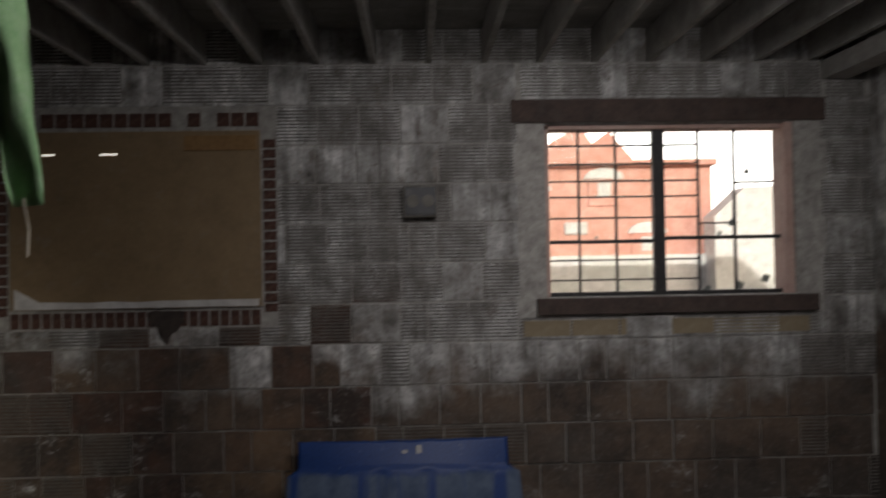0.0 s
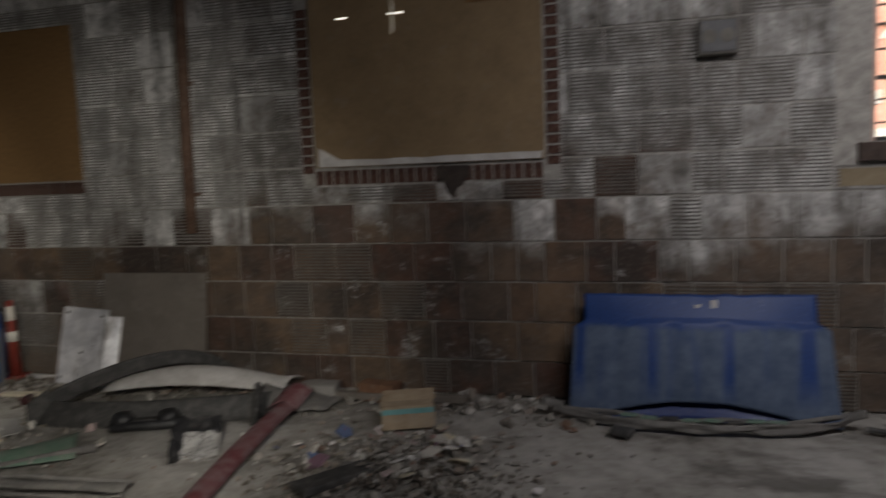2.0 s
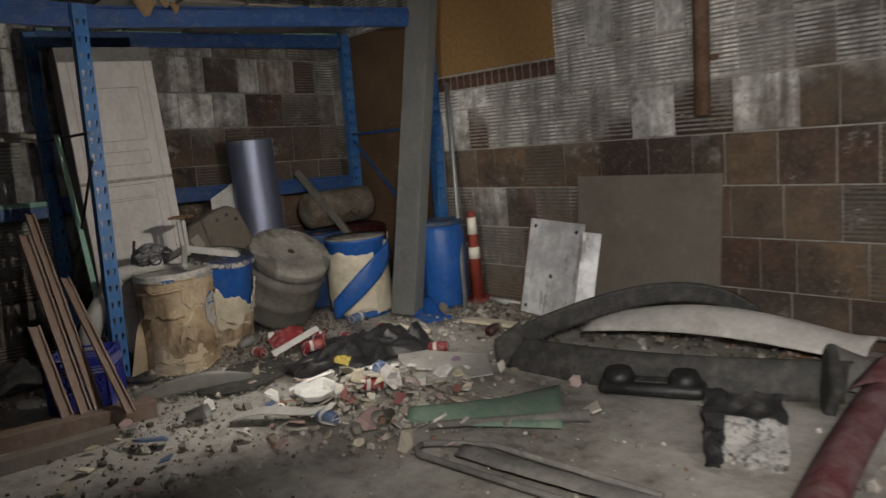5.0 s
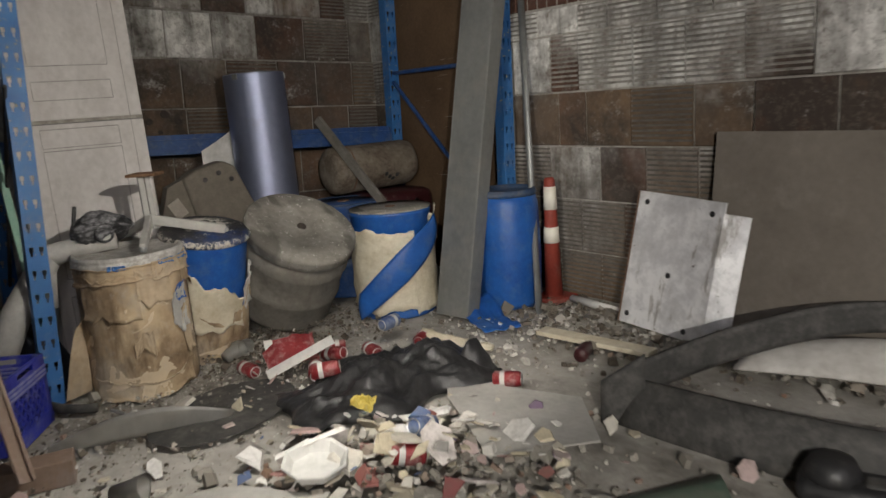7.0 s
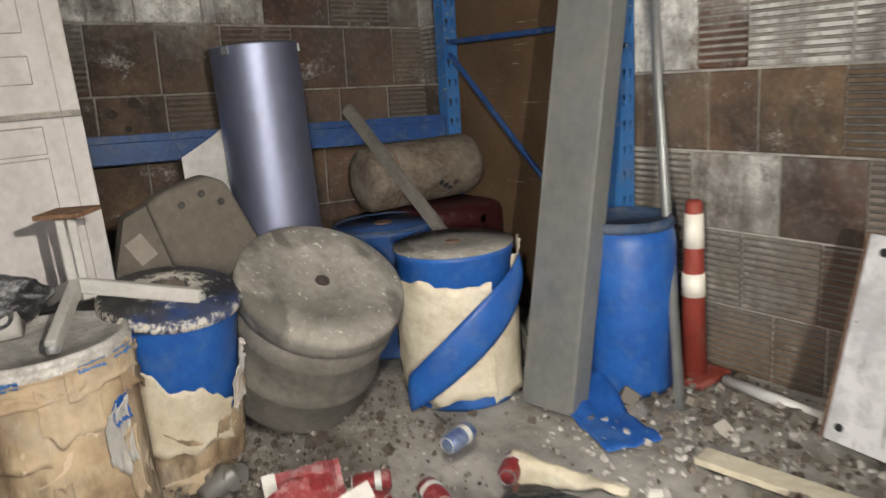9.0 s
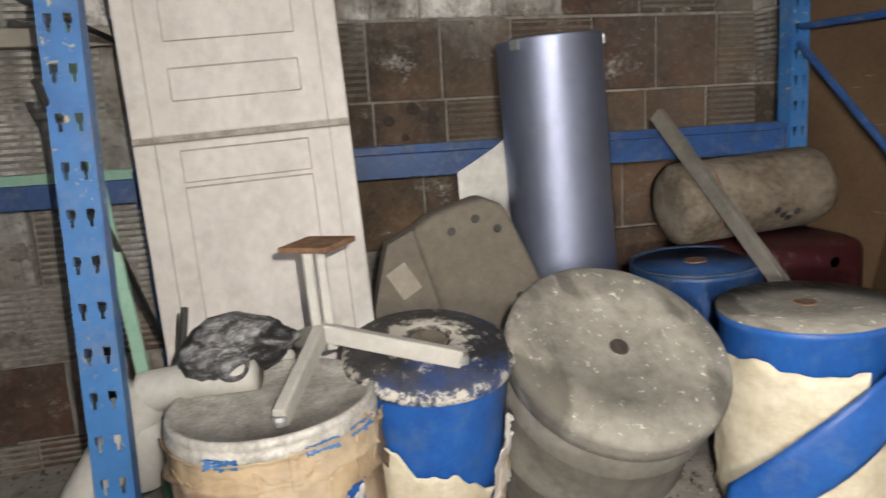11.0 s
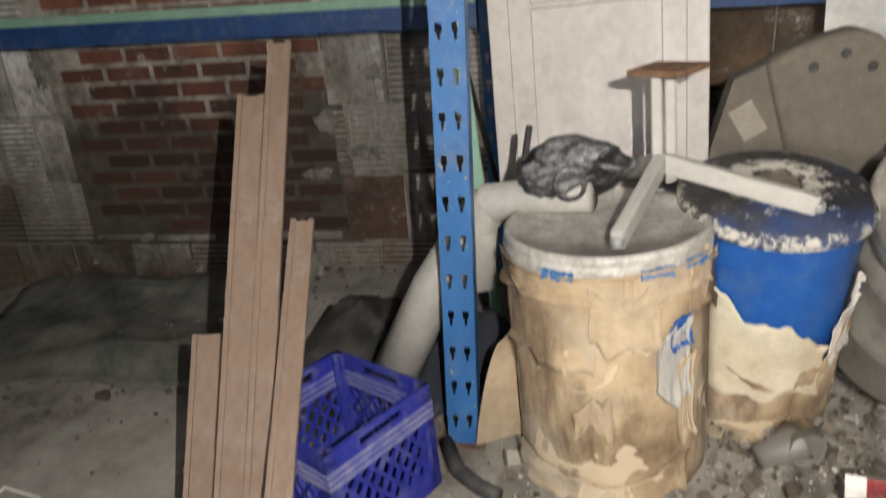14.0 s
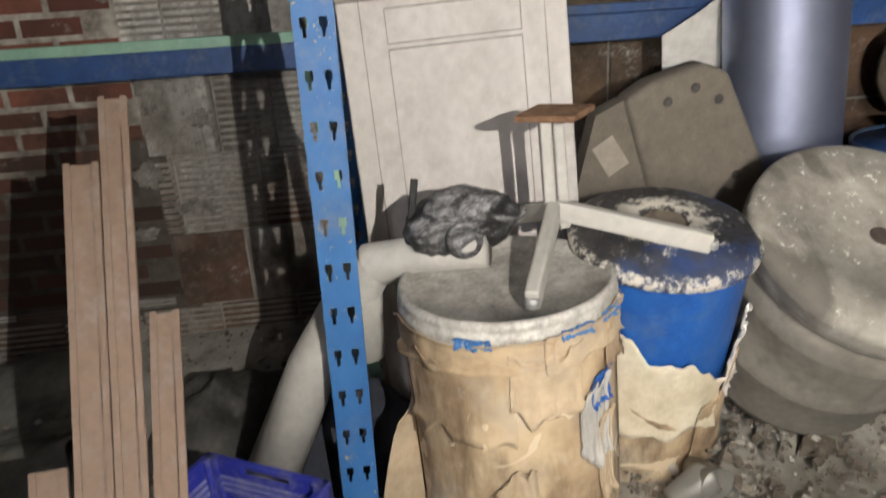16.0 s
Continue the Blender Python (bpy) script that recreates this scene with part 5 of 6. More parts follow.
# ---------- on the brown drum ----------
tr = thing("table_pedestal", pose(-7.52, 3.99, 0.635), "grey steel table pedestal with splayed legs and a rusty top plate", "table base")
part("top_plate", box((0.135, 0.13, 0.014), (-0.03, 0.02, 0.305), bevel=0.003, turn=pose(0, 0, 0, 0, 0, 52)), M["rustplate"], tr)
for s in (-0.008, 0.022):
    part("column", box((0.022, 0.026, 0.25), (-0.01 - 0.03 * 0, s, 0.175), bevel=0.006, turn=pose(0, 0, 0, 0, -4, 0)), M["palegrey"], tr)
for end, nm in (((0.26, -0.12, 0.012), "leg"), ((0.115, 0.31, 0.012), "leg"), ((-0.22, -0.05, 0.02), "leg")):
    a, b = Vector((0.0, 0.0, 0.10)), Vector(end)
    d = b - a
    m = Matrix.Translation((a + b) / 2) @ d.to_track_quat("X", "Z").to_matrix().to_4x4()
    lg = part(nm, box((d.length, 0.03, 0.045), (0, 0, 0), bevel=0.006), M["palegrey"], tr)
    lg.matrix_local = m
    ft = part("foot", lathe([(0.014, -0.012), (0.016, 0.0), (0.013, 0.008)], 14, m=Matrix.Translation(b)), M["steel"], tr)

hl = thing("broken_headlamp", pose(-7.575, 3.80, 0.632, 0, 0, 15), "broken black plastic headlamp housing coated in grey dust", "headlamp")
bm = bmesh.new()
bmesh.ops.create_icosphere(bm, subdivisions=4, radius=1)
for v in bm.verts:
    c = v.co
    s = Vector((0.08, 0.135, 0.080 - 0.030 * c.y))
    f = 1 + 0.22 * noise.noise(c * 1.7 + Vector((3, 1, 0))) + 0.10 * noise.noise(c * 4.5)
    v.co = Vector((c.x * s.x * f, c.y * s.y * f, max(-0.075, c.z * s.z * f) + 0.085))
part("housing", bm, M["dustyblack"], hl, smooth=True)
part("lamp_socket", lathe([(0.04, 0), (0.04, 0.026), (0.033, 0.028), (0.027, 0.006)], 24, m=pose(0.066, -0.04, 0.07, 0, 80, -12)), M["dustyblack"], hl, smooth=True)
part("bracket", box((0.012, 0.016, 0.09), (-0.01, -0.118, 0.16), bevel=0.003, turn=pose(0, 0, 0, -12, 0, 0)), M["black"], hl)

# pale duct elbow leaning behind the front post
el = thing("duct_elbow", pose(0, 0, 0), "pale grey plastic branch duct leaning behind the rack post", "duct")
part("branch", pipe([(-7.50, 3.83, 0.665), (-7.57, 3.68, 0.655), (-7.61, 3.58, 0.63), (-7.62, 3.53, 0.56), (-7.60, 3.52, 0.40)], [0.036, 0.042, 0.055, 0.06, 0.05], 20), M["palegrey"], el, smooth=True)
part("tube", pipe([(-7.62, 3.57, 0.63), (-7.60, 3.40, 0.40), (-7.58, 3.25, 0.12)], [0.058, 0.062, 0.07], 22), M["palegrey"], el, smooth=True)
part("collar", pipe([(-7.60, 3.50, 0.56), (-7.605, 3.485, 0.56)], 0.07, 22), M["palegrey"], el, smooth=True)

# ---------- rusty channels leaning by the crate ----------
def channel(foot, head, w, label):
    a, b = Vector(foot), Vector(head)
    d = b - a
    z = d.normalized()
    y = z.cross(Vector((1, 0.15, 0))).normalized()
    x = y.cross(z)
    m = Matrix((x, y, z)).transposed().to_4x4()
    m.translation = a
    t = thing("steel_rail", m, label, "steel channel", "leaning steel channels")
    part("web", box((0.004, w, d.length), (0, 0, d.length / 2)), M["rail"], t)
    for s in (-1, 1):
        part("flange", box((0.012, 0.004, d.length), (0.006, s * (w / 2 - 0.002), d.length / 2)), M["rail"], t)
        part("lip", box((0.004, 0.010, d.length), (0.012, s * (w / 2 - 0.007), d.length / 2)), M["rail"], t)


RL = "brown primed steel channel leaning on the rack"
channel((-6.81, 3.065, 0.07), (-7.445, 3.065, 0.98), 0.062, RL)
channel((-6.80, 3.128, 0.07), (-7.52, 3.128, 1.085), 0.052, RL)
channel((-6.84, 2.985, 0.07), (-7.163, 2.972, 0.51), 0.062, RL)
channel((-6.61, 3.222, 0.07), (-7.29, 3.192, 0.72), 0.052, RL)

# ---------- milk crate ----------
cr = thing("milk_crate", Matrix.Translation((-7.236, 3.199, 0.005)) @ pose(0, 0, 0, 0, 0, 57.7), "blue plastic lattice milk crate standing on the floor", "crate")
S, HH = 0.33, 0.29
part("base", box((S - 0.01, S - 0.01, 0.012), (0, 0, 0.006)), M["crate"], cr)
for k in range(4):
    q = Matrix.Rotation(radians(90 * k), 4, "Z")
    side = bmesh.new()
    off = S / 2 - 0.006
    box((0.012, S, 0.055), (off, 0, 0.0275), side)
    for z in (0.205, 0.222, 0.239):
        part("band", box((0.016, S + 0.004, 0.010), (off + 0.001, 0, z), bevel=0.002), M["crateedge"], cr).matrix_local = q
    box((0.010, S, 0.06), (off, 0, 0.225), side)
    for yy in (-0.115, 0.115):
        box((0.012, 0.10, 0.032), (off, yy, 0.268), side)
    box((0.013, S, 0.012), (off, 0, HH - 0.006), side)
    box((0.02, 0.034, HH), (off - 0.004, S / 2 - 0.017, HH / 2), side)
    box((0.02, 0.034, HH), (off - 0.004, -S / 2 + 0.017, HH / 2), side)
    p = part("side", side, M["crate"], cr)
    p.matrix_local = q
    lat = bmesh.new()
    for i in range(-5, 6):
        for s in (-1, 1):
            y0, y1 = i * 0.042 - s * 0.055, i * 0.042 + s * 0.055
            za, zb = 0.055, 0.20
            if max(abs(y0), abs(y1)) > 0.145:
                lim = 0.14
                if y0 != y1:
                    def clip(y):
                        return max(-lim, min(lim, y))
                    t0, t1 = (clip(y0) - y0) / (y1 - y0), (clip(y1) - y0) / (y1 - y0)
                    if t1 - t0 < 0.1:
                        continue
                    za, zb = 0.055 + 0.145 * t0, 0.055 + 0.145 * t1
                    y0, y1 = clip(y0), clip(y1)
            a, b = Vector((off, y0, za)), Vector((off, y1, zb))
            box(((b - a).length, 0.010, 0.008), (a + b) / 2, lat, turn=(b - a).to_track_quat("X", "Y").to_matrix().to_4x4())
    p = part("lattice", lat, M["crate"], cr)
    p.matrix_local = q
part("emblem", box((0.002, 0.03, 0.02), (S / 2 + 0.001, 0.0, 0.028), bevel=0.004), M["white"], cr).matrix_local = Matrix.Rotation(radians(-90), 4, "Z")

# ---------- floor: car parts ----------
bp = thing("car_bumper", pose(0, 0, 0), "black plastic car bumper lying dusty on the floor", "car bumper")
def bumper_beam(u, v):
    x = -5.60 + 1.62 * u
    return Vector((x, 4.93 + 0.42 * u - 0.10 * math.sin(math.pi * u) + 0.10 * v, 0.03 + 0.17 * v - 0.05 * (2 * v - 1) ** 2 + 0.02 * u))
part("lower_beam", sheet(26, 8, bumper_beam, 0.012), M["rubber"], bp, smooth=True)
def bumper_arch(u, v):
    a = math.pi * u
    x = -5.62 + 1.12 * u
    return Vector((x, 4.96 + 0.95 * math.sin(a * 0.62), 0.10 + 0.20 * math.sin(a) ** 0.8 + (v - 0.5) * (0.13 - 0.03 * u)))
part("arch", sheet(30, 6, bumper_arch, 0.02), M["rubber"], bp, smooth=True)
part("end_cap", sheet(6, 8, lambda u, v: Vector((-5.64 + 0.12 * u, 4.90 + 0.10 * u, 0.0 + 0.26 * v * (0.6 + 0.4 * u))), 0.015), M["rubber"], bp, smooth=True)
wb = thing("white_fender", pose(0, 0, 0), "dusty white plastic car panel lying by the wall", "car part")
part("skin", sheet(26, 12, lambda u, v: Vector((-5.42 + 1.42 * u, 5.40 + 0.25 * u + 0.34 * v, 0.07 + 0.20 * math.sin(math.pi * (0.15 + 0.7 * v)) * (0.5 + 0.5 * math.sin(math.pi * min(1, u * 1.1))))), 0.01), M["dustwhite"], wb, smooth=True)
gf = thing("grey_fender", pose(0, 0, 0), "crumpled grey car trim lying on the floor", "car part")
part("skin", sheet(16, 10, lambda u, v: Vector((-4.12 + 0.55 * u, 5.40 + 0.35 * v + 0.1 * u, 0.04 + 0.13 * math.sin(3.0 * v) * (1 - u) + 0.03 * noise.noise((u * 4, v * 4, 1)))), 0.01), M["dustgrey"], gf, smooth=True)
part("bracket", box((0.05, 0.30, 0.20), (-4.02, 5.30, 0.11), bevel=0.02, turn=pose(0, 0, 0, 25, 10, 30)), M["rubber"], gf)
bh = thing("grab_bar", pose(-4.72, 5.02, 0.0, 0, 0, 22), "black moulded plastic handle part on the floor", "car part")
part("grip", box((0.50, 0.15, 0.07), (0, 0, 0.035), bevel=0.032), M["black"], bh, smooth=True)
for dx in (-0.16, 0.15):
    part("boss", lathe([(0.075, 0.0), (0.078, 0.04), (0.06, 0.075), (0.03, 0.085)], 20, m=pose(dx, 0.01, 0.04)), M["black"], bh, smooth=True)
part("recess", box((0.16, 0.07, 0.03), (0, -0.01, 0.062), bevel=0.012), M["rubber"], bh)
mt = thing("maroon_trim", pose(0, 0, 0), "long faded maroon plastic body trim on the floor", "car part")
part("strip", sheet(24, 6, lambda u, v: Vector((-3.60 - 0.32 * u - 0.05 * math.sin(3 * u) + 0.15 * v, 3.45 + 1.95 * u + 0.04 * v, 0.015 + 0.05 * math.sin(math.pi * v) + 0.05 * u * u)), 0.008), M["maroonfade"], mt, smooth=True)
part("end_bend", sheet(8, 6, lambda u, v: Vector((-3.97 + 0.22 * v + 0.06 * u, 5.38 + 0.16 * u, 0.06 + 0.05 * math.sin(math.pi * v) + 0.10 * u)), 0.008), M["maroonfade"], mt, smooth=True)
fr = thing("window_regulator", pose(-4.68, 4.04, 0.0, 0, 0, 14), "flat black metal car door frame lying on the floor", "car part")
part("outline", pipe([(-0.50, 0.03, 0.02), (-0.50, -0.02, 0.02), (-0.45, -0.06, 0.02), (0.5, -0.20, 0.02), (0.56, -0.17, 0.025)], 0.014, 8), M["dustgrey"], fr, smooth=True)
part("outline", pipe([(-0.50, 0.03, 0.02), (-0.44, 0.07, 0.02), (-0.2, 0.12, 0.03), (0.55, -0.02, 0.03)], 0.014, 8), M["dustgrey"], fr, smooth=True)
part("plate", sheet(12, 5, lambda u, v: Vector((-0.30 + 0.85 * u, 0.09 - 0.12 * u - 0.11 * v, 0.022 + 0.02 * math.sin(v * 3) + 0.01 * noise.noise((u * 6, v * 3, 0)))), 0.006), M["dustgrey"], fr, smooth=True)
gs = thing("green_plastic_trim", pose(0, 0, 0), "dusty green translucent plastic moulding on the floor", "plastic part")
part("skin", sheet(18, 8, lambda u, v: Vector((-5.42 + 0.62 * u * (1 - 0.55 * v), 4.05 + 0.62 * u * (0.62 + 0.5 * v) + 0.10 * v, 0.015 + 0.07 * math.sin(math.pi * v) * (1 - 0.5 * u))), 0.006), M["greenplastic"], gs, smooth=True)
part("stem", pipe([(-5.30, 4.10, 0.02), (-5.02, 4.36, 0.03), (-4.76, 4.58, 0.03)], [0.02, 0.016, 0.03], 8), M["dustgrey"], gs, smooth=True)
sk = thing("paper_sack", pose(-4.13, 4.74, 0.0, 12, 0, 25), "crumpled black and white printed paper sack", "sack")
part("sack", sheet(14, 14, lambda u, v: Vector((0.30 * (u - 0.5) + 0.03 * noise.noise((u * 5, v * 5, 3)), 0.40 * (v - 0.5), 0.10 * v * (1 - 0.2 * u) + 0.05 * noise.noise((u * 4, v * 4, 0)) + 0.03)), 0.012), M["sack"], sk)
cb = thing("cardboard_box", pose(-2.93, 5.42, 0.0, 0, 0, 22), "small flattened cardboard box with a turquoise stripe", "box")
part("body", box((0.36, 0.24, 0.16), (0, 0, 0.08), bevel=0.006), M["paper2"], cb)
part("stripe", box((0.352, 0.003, 0.035), (0, -0.1225, 0.125)), M["turq"], cb)
part("flap", box((0.36, 0.14, 0.006), (0.02, 0.08, 0.175), turn=Matrix.Rotation(0.25, 4, "X")), M["paper2"], cb)
def block(x, y, size, turn, material, label, seed):
    """A broken hollow tile lying at the wall foot."""
    t = thing("broken_block", pose(x, y, 0.0, 0, 0, turn), label, "block", "broken blocks")
    bm = box(size, (0, 0, size[2] / 2), bevel=0.012)
    bmesh.ops.subdivide_edges(bm, edges=bm.edges[:], cuts=2, use_grid_fill=True)
    for v in bm.verts:
        v.co += 0.10 * size[2] * Vector(noise.noise_vector(v.co * 9 + Vector((seed, 0, 0))))
    part("block", bm, M[material], t)


block(-3.78, 5.83, (0.30, 0.18, 0.13), 8, "conc", "pale broken block with a chipped edge at the wall foot", 1)
block(-3.30, 5.88, (0.30, 0.15, 0.14), -4, "claybit", "orange-brown broken clay block at the wall foot", 2)
block(-4.35, 5.92, (0.20, 0.14, 0.10), 20, "claybit", "brown broken clay block at the wall foot", 3)
db = thing("dark_board", pose(-3.02, 4.42, 0.0, 2, 4, 62), "short dark dusty board lying on the rubbish", "board")
part("board", box((0.52, 0.15, 0.045), (0, 0, 0.035), bevel=0.008), M["rubber"], db)
part("bracket", box((0.09, 0.04, 0.05), (0.15, 0.09, 0.035), bevel=0.006), M["dustgrey"], db)
strip = thing("timber_batten", pose(-3.35, 5.82, 0.05, 0, 0, 2), "long grey timber batten lying along the wall foot", "batten")
part("batten", box((1.45, 0.07, 0.05), (0, 0, 0), bevel=0.004), M["greybrown"], strip)
pvc = thing("white_plank", pose(-6.17, 5.50, 0.03, 0, 0, 8), "dirty cream plank on the floor", "plank")
part("board", box((0.60, 0.085, 0.022), (0, 0, 0), bevel=0.003), M["cream"], pvc)
tagged(obj("plastic_pipe", pipe([(-6.72, 5.98, 0.03), (-6.30, 5.93, 0.03)], 0.022), M["white"], None, "", True), "short white plastic pipe on the floor", "pipe")
for a, b, w, lab in (((-7.0, 2.2, 0.045), (-6.70, 3.38, 0.045), 0.11, "rusty flat steel bar lying on the floor"), ((-6.62, 2.3, 0.035), (-6.52, 3.12, 0.035), 0.08, "grey timber lath lying on the floor")):
    a, b = Vector(a), Vector(b)
    t = thing("floor_bar", Matrix.Translation((a + b) / 2) @ (b - a).to_track_quat("X", "Z").to_matrix().to_4x4(), lab, "bar")
    part("bar", box(((b - a).length, w, 2 * a.z), (0, 0, -0.008), bevel=0.004), M["rail"] if "rusty" in lab else M["greybrown"], t)
ps = thing("plastic_sheet", pose(0, 0, 0), "curved strip of clouded clear plastic on the floor", "plastic sheet")
part("sheet", sheet(14, 5, lambda u, v: Vector((-6.93 + 0.22 * u, 3.32 + 0.62 * u + 0.03 * v, 0.01 + (0.03 + 0.07 * math.sin(math.pi * u)) * v)), 0.003), M["cloudy"], ps, smooth=True)
pb = thing("paper_strip", pose(-6.02, 3.72, 0.0, 0, 0, 40), "strip of dirty white card on the rubbish", "card")
part("card", sheet(8, 3, lambda u, v: Vector((0.48 * (u - 0.5), 0.10 * (v - 0.5), 0.02 + 0.05 * u + 0.02 * math.sin(5 * u))), 0.004), M["palegrey"], pb)
hose = thing("hose_offcut", pose(0, 0, 0), "short bent grey rubber hose on the floor", "hose")
part("hose", pipe([(-7.42, 3.42, 0.03), (-7.30, 3.47, 0.03), (-7.24, 3.53, 0.03), (-7.21, 3.575, 0.03)], 0.02, 12), M["rubber"], hose, smooth=True)
hose2 = thing("wiper_blade", pose(0, 0, 0), "thin bent grey metal strip on the floor", "metal strip")
part("strip", pipe([(-7.17, 3.62, 0.015), (-7.08, 3.645, 0.02), (-6.98, 3.65, 0.012)], 0.008, 8), M["steel"], hose2)
wpole = thing("wooden_pole", pose(0, 0, 0), "grey wooden pole tied with white string", "pole")
part("pole", pipe([(-7.02, 2.05, 0.035), (-7.05, 2.56, 0.035)], 0.028, 14), M["palegrey"], wpole, smooth=True)
part("string", pipe([(-7.06, 2.28, 0.07), (-7.13, 2.33, 0.11), (-7.15, 2.40, 0.06), (-7.08, 2.40, 0.05), (-7.12, 2.34, 0.03)], 0.004, 6), M["white"], wpole)
tarp = thing("dark_tarp", pose(-8.15, 2.0, 0.0), "crumpled dark green tarpaulin on the floor", "tarpaulin")
part("sheet", sheet(26, 26, lambda u, v: Vector((0.8 * (u - 0.5) + 0.12 * noise.noise((u * 3, v * 3, 2)), 1.25 * (v - 0.5) + 0.1 * noise.noise((u * 4, 3, 1)), 0.02 + 0.13 * max(0, noise.noise((u * 3.1, v * 3.3, 5))) + 0.03 * abs(noise.noise((u * 9, v * 9, 1))) + 0.15 * max(0, 0.35 - u))), 0.004), M["tarp"], tarp, smooth=True)
rag = thing("dark_clothing", pose(-7.78, 3.42, 0.0), "heap of dark blue cloth behind the rack post", "cloth")
part("cloth", sheet(20, 20, lambda u, v: Vector((0.46 * (u - 0.5), 0.46 * (v - 0.5), 0.02 + 0.38 * math.sin(math.pi * u) * math.sin(math.pi * v) * (0.75 + 0.35 * noise.noise((u * 4, v * 4, 1))) + 0.03 * noise.noise((u * 10, v * 10, 1)))), 0.004), M["navy"], rag, smooth=True)
rag2 = thing("rubber_scrap", pose(-8.05, 3.02, 0.0), "black crumpled rubber scrap on the floor", "scrap")
part("scrap", sheet(16, 16, lambda u, v: Vector((0.5 * (u - 0.5), 0.4 * (v - 0.5), 0.02 + 0.16 * math.sin(math.pi * u) * math.sin(math.pi * v) * (0.8 + 0.7 * noise.noise((u * 5, v * 5, 4))))), 0.004), M["rubber"], rag2, smooth=True)

# ---------- rubbish ----------
bag = thing("bin_bag", pose(-6.50, 4.57, 0.0, 0, 0, 82), "slumped dusty black plastic bin bag among drink cans", "bin bag")
def bag_f(u, v):
    h = math.sin(math.pi * u) ** 0.55 * math.sin(math.pi * v) ** 0.55
    n = 0.75 + 0.55 * noise.noise((u * 3.4, v * 2.6, 8)) + 0.25 * noise.noise((u * 8, v * 7, 2))
    crease = 0.035 * abs(noise.noise((u * 11, v * 9, 3))) + 0.022 * abs(noise.noise((u * 23, v * 19, 5))) + 0.008 * noise.noise((u * 50, v * 40, 6))
    return Vector((0.94 * (u - 0.5) * (1 + 0.25 * noise.noise((v * 3, 0, 1))), 0.54 * (v - 0.5) * (1 + 0.45 * noise.noise((u * 4, 4, 1))), 0.008 + 0.15 * h * n + crease * h))
part("bag", sheet(96, 64, bag_f, 0.002), M["binbag"], bag, smooth=True)
part("knot", sheet(16, 16, lambda u, v: Vector((0.34 + 0.20 * (u - 0.5), -0.13 + 0.16 * (v - 0.5), 0.02 + 0.15 * math.sin(math.pi * u) * math.sin(math.pi * v) + 0.03 * noise.noise((u * 5, v * 5, 0)))), 0.002), M["binbag"], bag, smooth=True)
damp_mat = thing("damp_mat", pose(-6.80, 3.96, 0.0, 0, 0, 20), "flat dark damp rubber mat on the floor", "mat")
part("mat", sheet(30, 4, lambda u, v: Vector((v * 0.24 * (1 + 0.12 * noise.noise((math.cos(6.283 * u), math.sin(6.283 * u), 3))) * math.cos(6.283 * u), v * 0.33 * math.sin(6.283 * u), 0.014 + 0.006 * noise.noise((u * 9, v * 3, 1)))), 0.004), M["rubber"], damp_mat)


def can(m, body, label):
    t = thing("drink_can", m, label, "drink can", "drink cans")
    part("body", lathe([(0.024, 0), (0.033, 0.008), (0.033, 0.105), (0.026, 0.118)], 24, wobble=0.12, seed=m.translation.x), body, t, smooth=True)
    part("end", lathe([(0.026, 0.117), (0.027, 0.121), (0.023, 0.121), (0.022, 0.116)], 24), M["alu"], t, "bright aluminium can end", True)
    part("stripe", lathe([(0.0338, 0.03), (0.0338, 0.05)], 24, wobble=0.12, seed=m.translation.x), M["white"], t)


RED, BLU = "crushed red and white drink can", "dented blue and silver drink can"
for x, y, z, a, b, c, k in ((-7.17, 4.20, 0.035, 90, 0, 96, 0), (-7.19, 4.50, 0.04, 90, 20, 70, 0), (-7.0, 4.66, 0.05, 90, 10, -30, 0), (-6.90, 4.72, 0.05, 90, 0, 80, 0), (-6.98, 4.53, 0.05, 80, 0, 110, 0),
                            (-6.86, 4.42, 0.06, 95, 0, 60, 0), (-6.17, 4.86, 0.04, 90, 0, 130, 0), (-6.83, 5.02, 0.05, 90, 0, 35, 0), (-5.80, 3.83, 0.04, 90, 0, 100, 1), (-5.92, 4.35, 0.10, 70, 0, 20, 1),
                            (-5.85, 4.12, 0.10, 100, 0, 150, 0), (-6.62, 4.27, 0.13, 85, 0, 150, 0), (-6.97, 4.95, 0.12, 90, 0, 15, 1)):
    can(pose(x, y, z, a, b, c), M["canblue"] if k else M["canred"], BLU if k else RED)
ct = thing("beer_carton", pose(-6.98, 4.36, 0.07, 20, -12, 75), "torn red and white drinks carton", "carton")
part("panel", sheet(10, 6, lambda u, v: Vector((0.22 * (u - 0.5), 0.12 * (v - 0.5) + 0.02 * noise.noise((u * 6, v * 4, 2)), 0.04 * math.sin(3 * u) + 0.05 * v)), 0.003), M["canred"], ct)
part("flap", sheet(8, 4, lambda u, v: Vector((0.32 * (u - 0.4), -0.10 + 0.06 * v, 0.03 + 0.05 * u)), 0.003), M["white"], ct)
ct2 = thing("beer_carton", pose(-7.10, 4.44, 0.03, 12, 0, 75), "torn dark red drinks carton with white lettering bars", "carton")
part("panel", sheet(12, 8, lambda u, v: Vector((0.20 * (u - 0.5), 0.13 * (v - 0.5), 0.01 + 0.07 * v * v + 0.015 * noise.noise((u * 5, v * 4, 3)))), 0.003), M["canred"], ct2)
part("side_band", sheet(4, 6, lambda u, v: Vector((-0.135 + 0.04 * u, 0.13 * (v - 0.5), 0.013 + 0.07 * v * v)), 0.003), M["white"], ct2)
part("print_block", box((0.10, 0.012, 0.002), (0, -0.02, 0.040), turn=Matrix.Rotation(0.35, 4, "X")), M["white"], ct2)
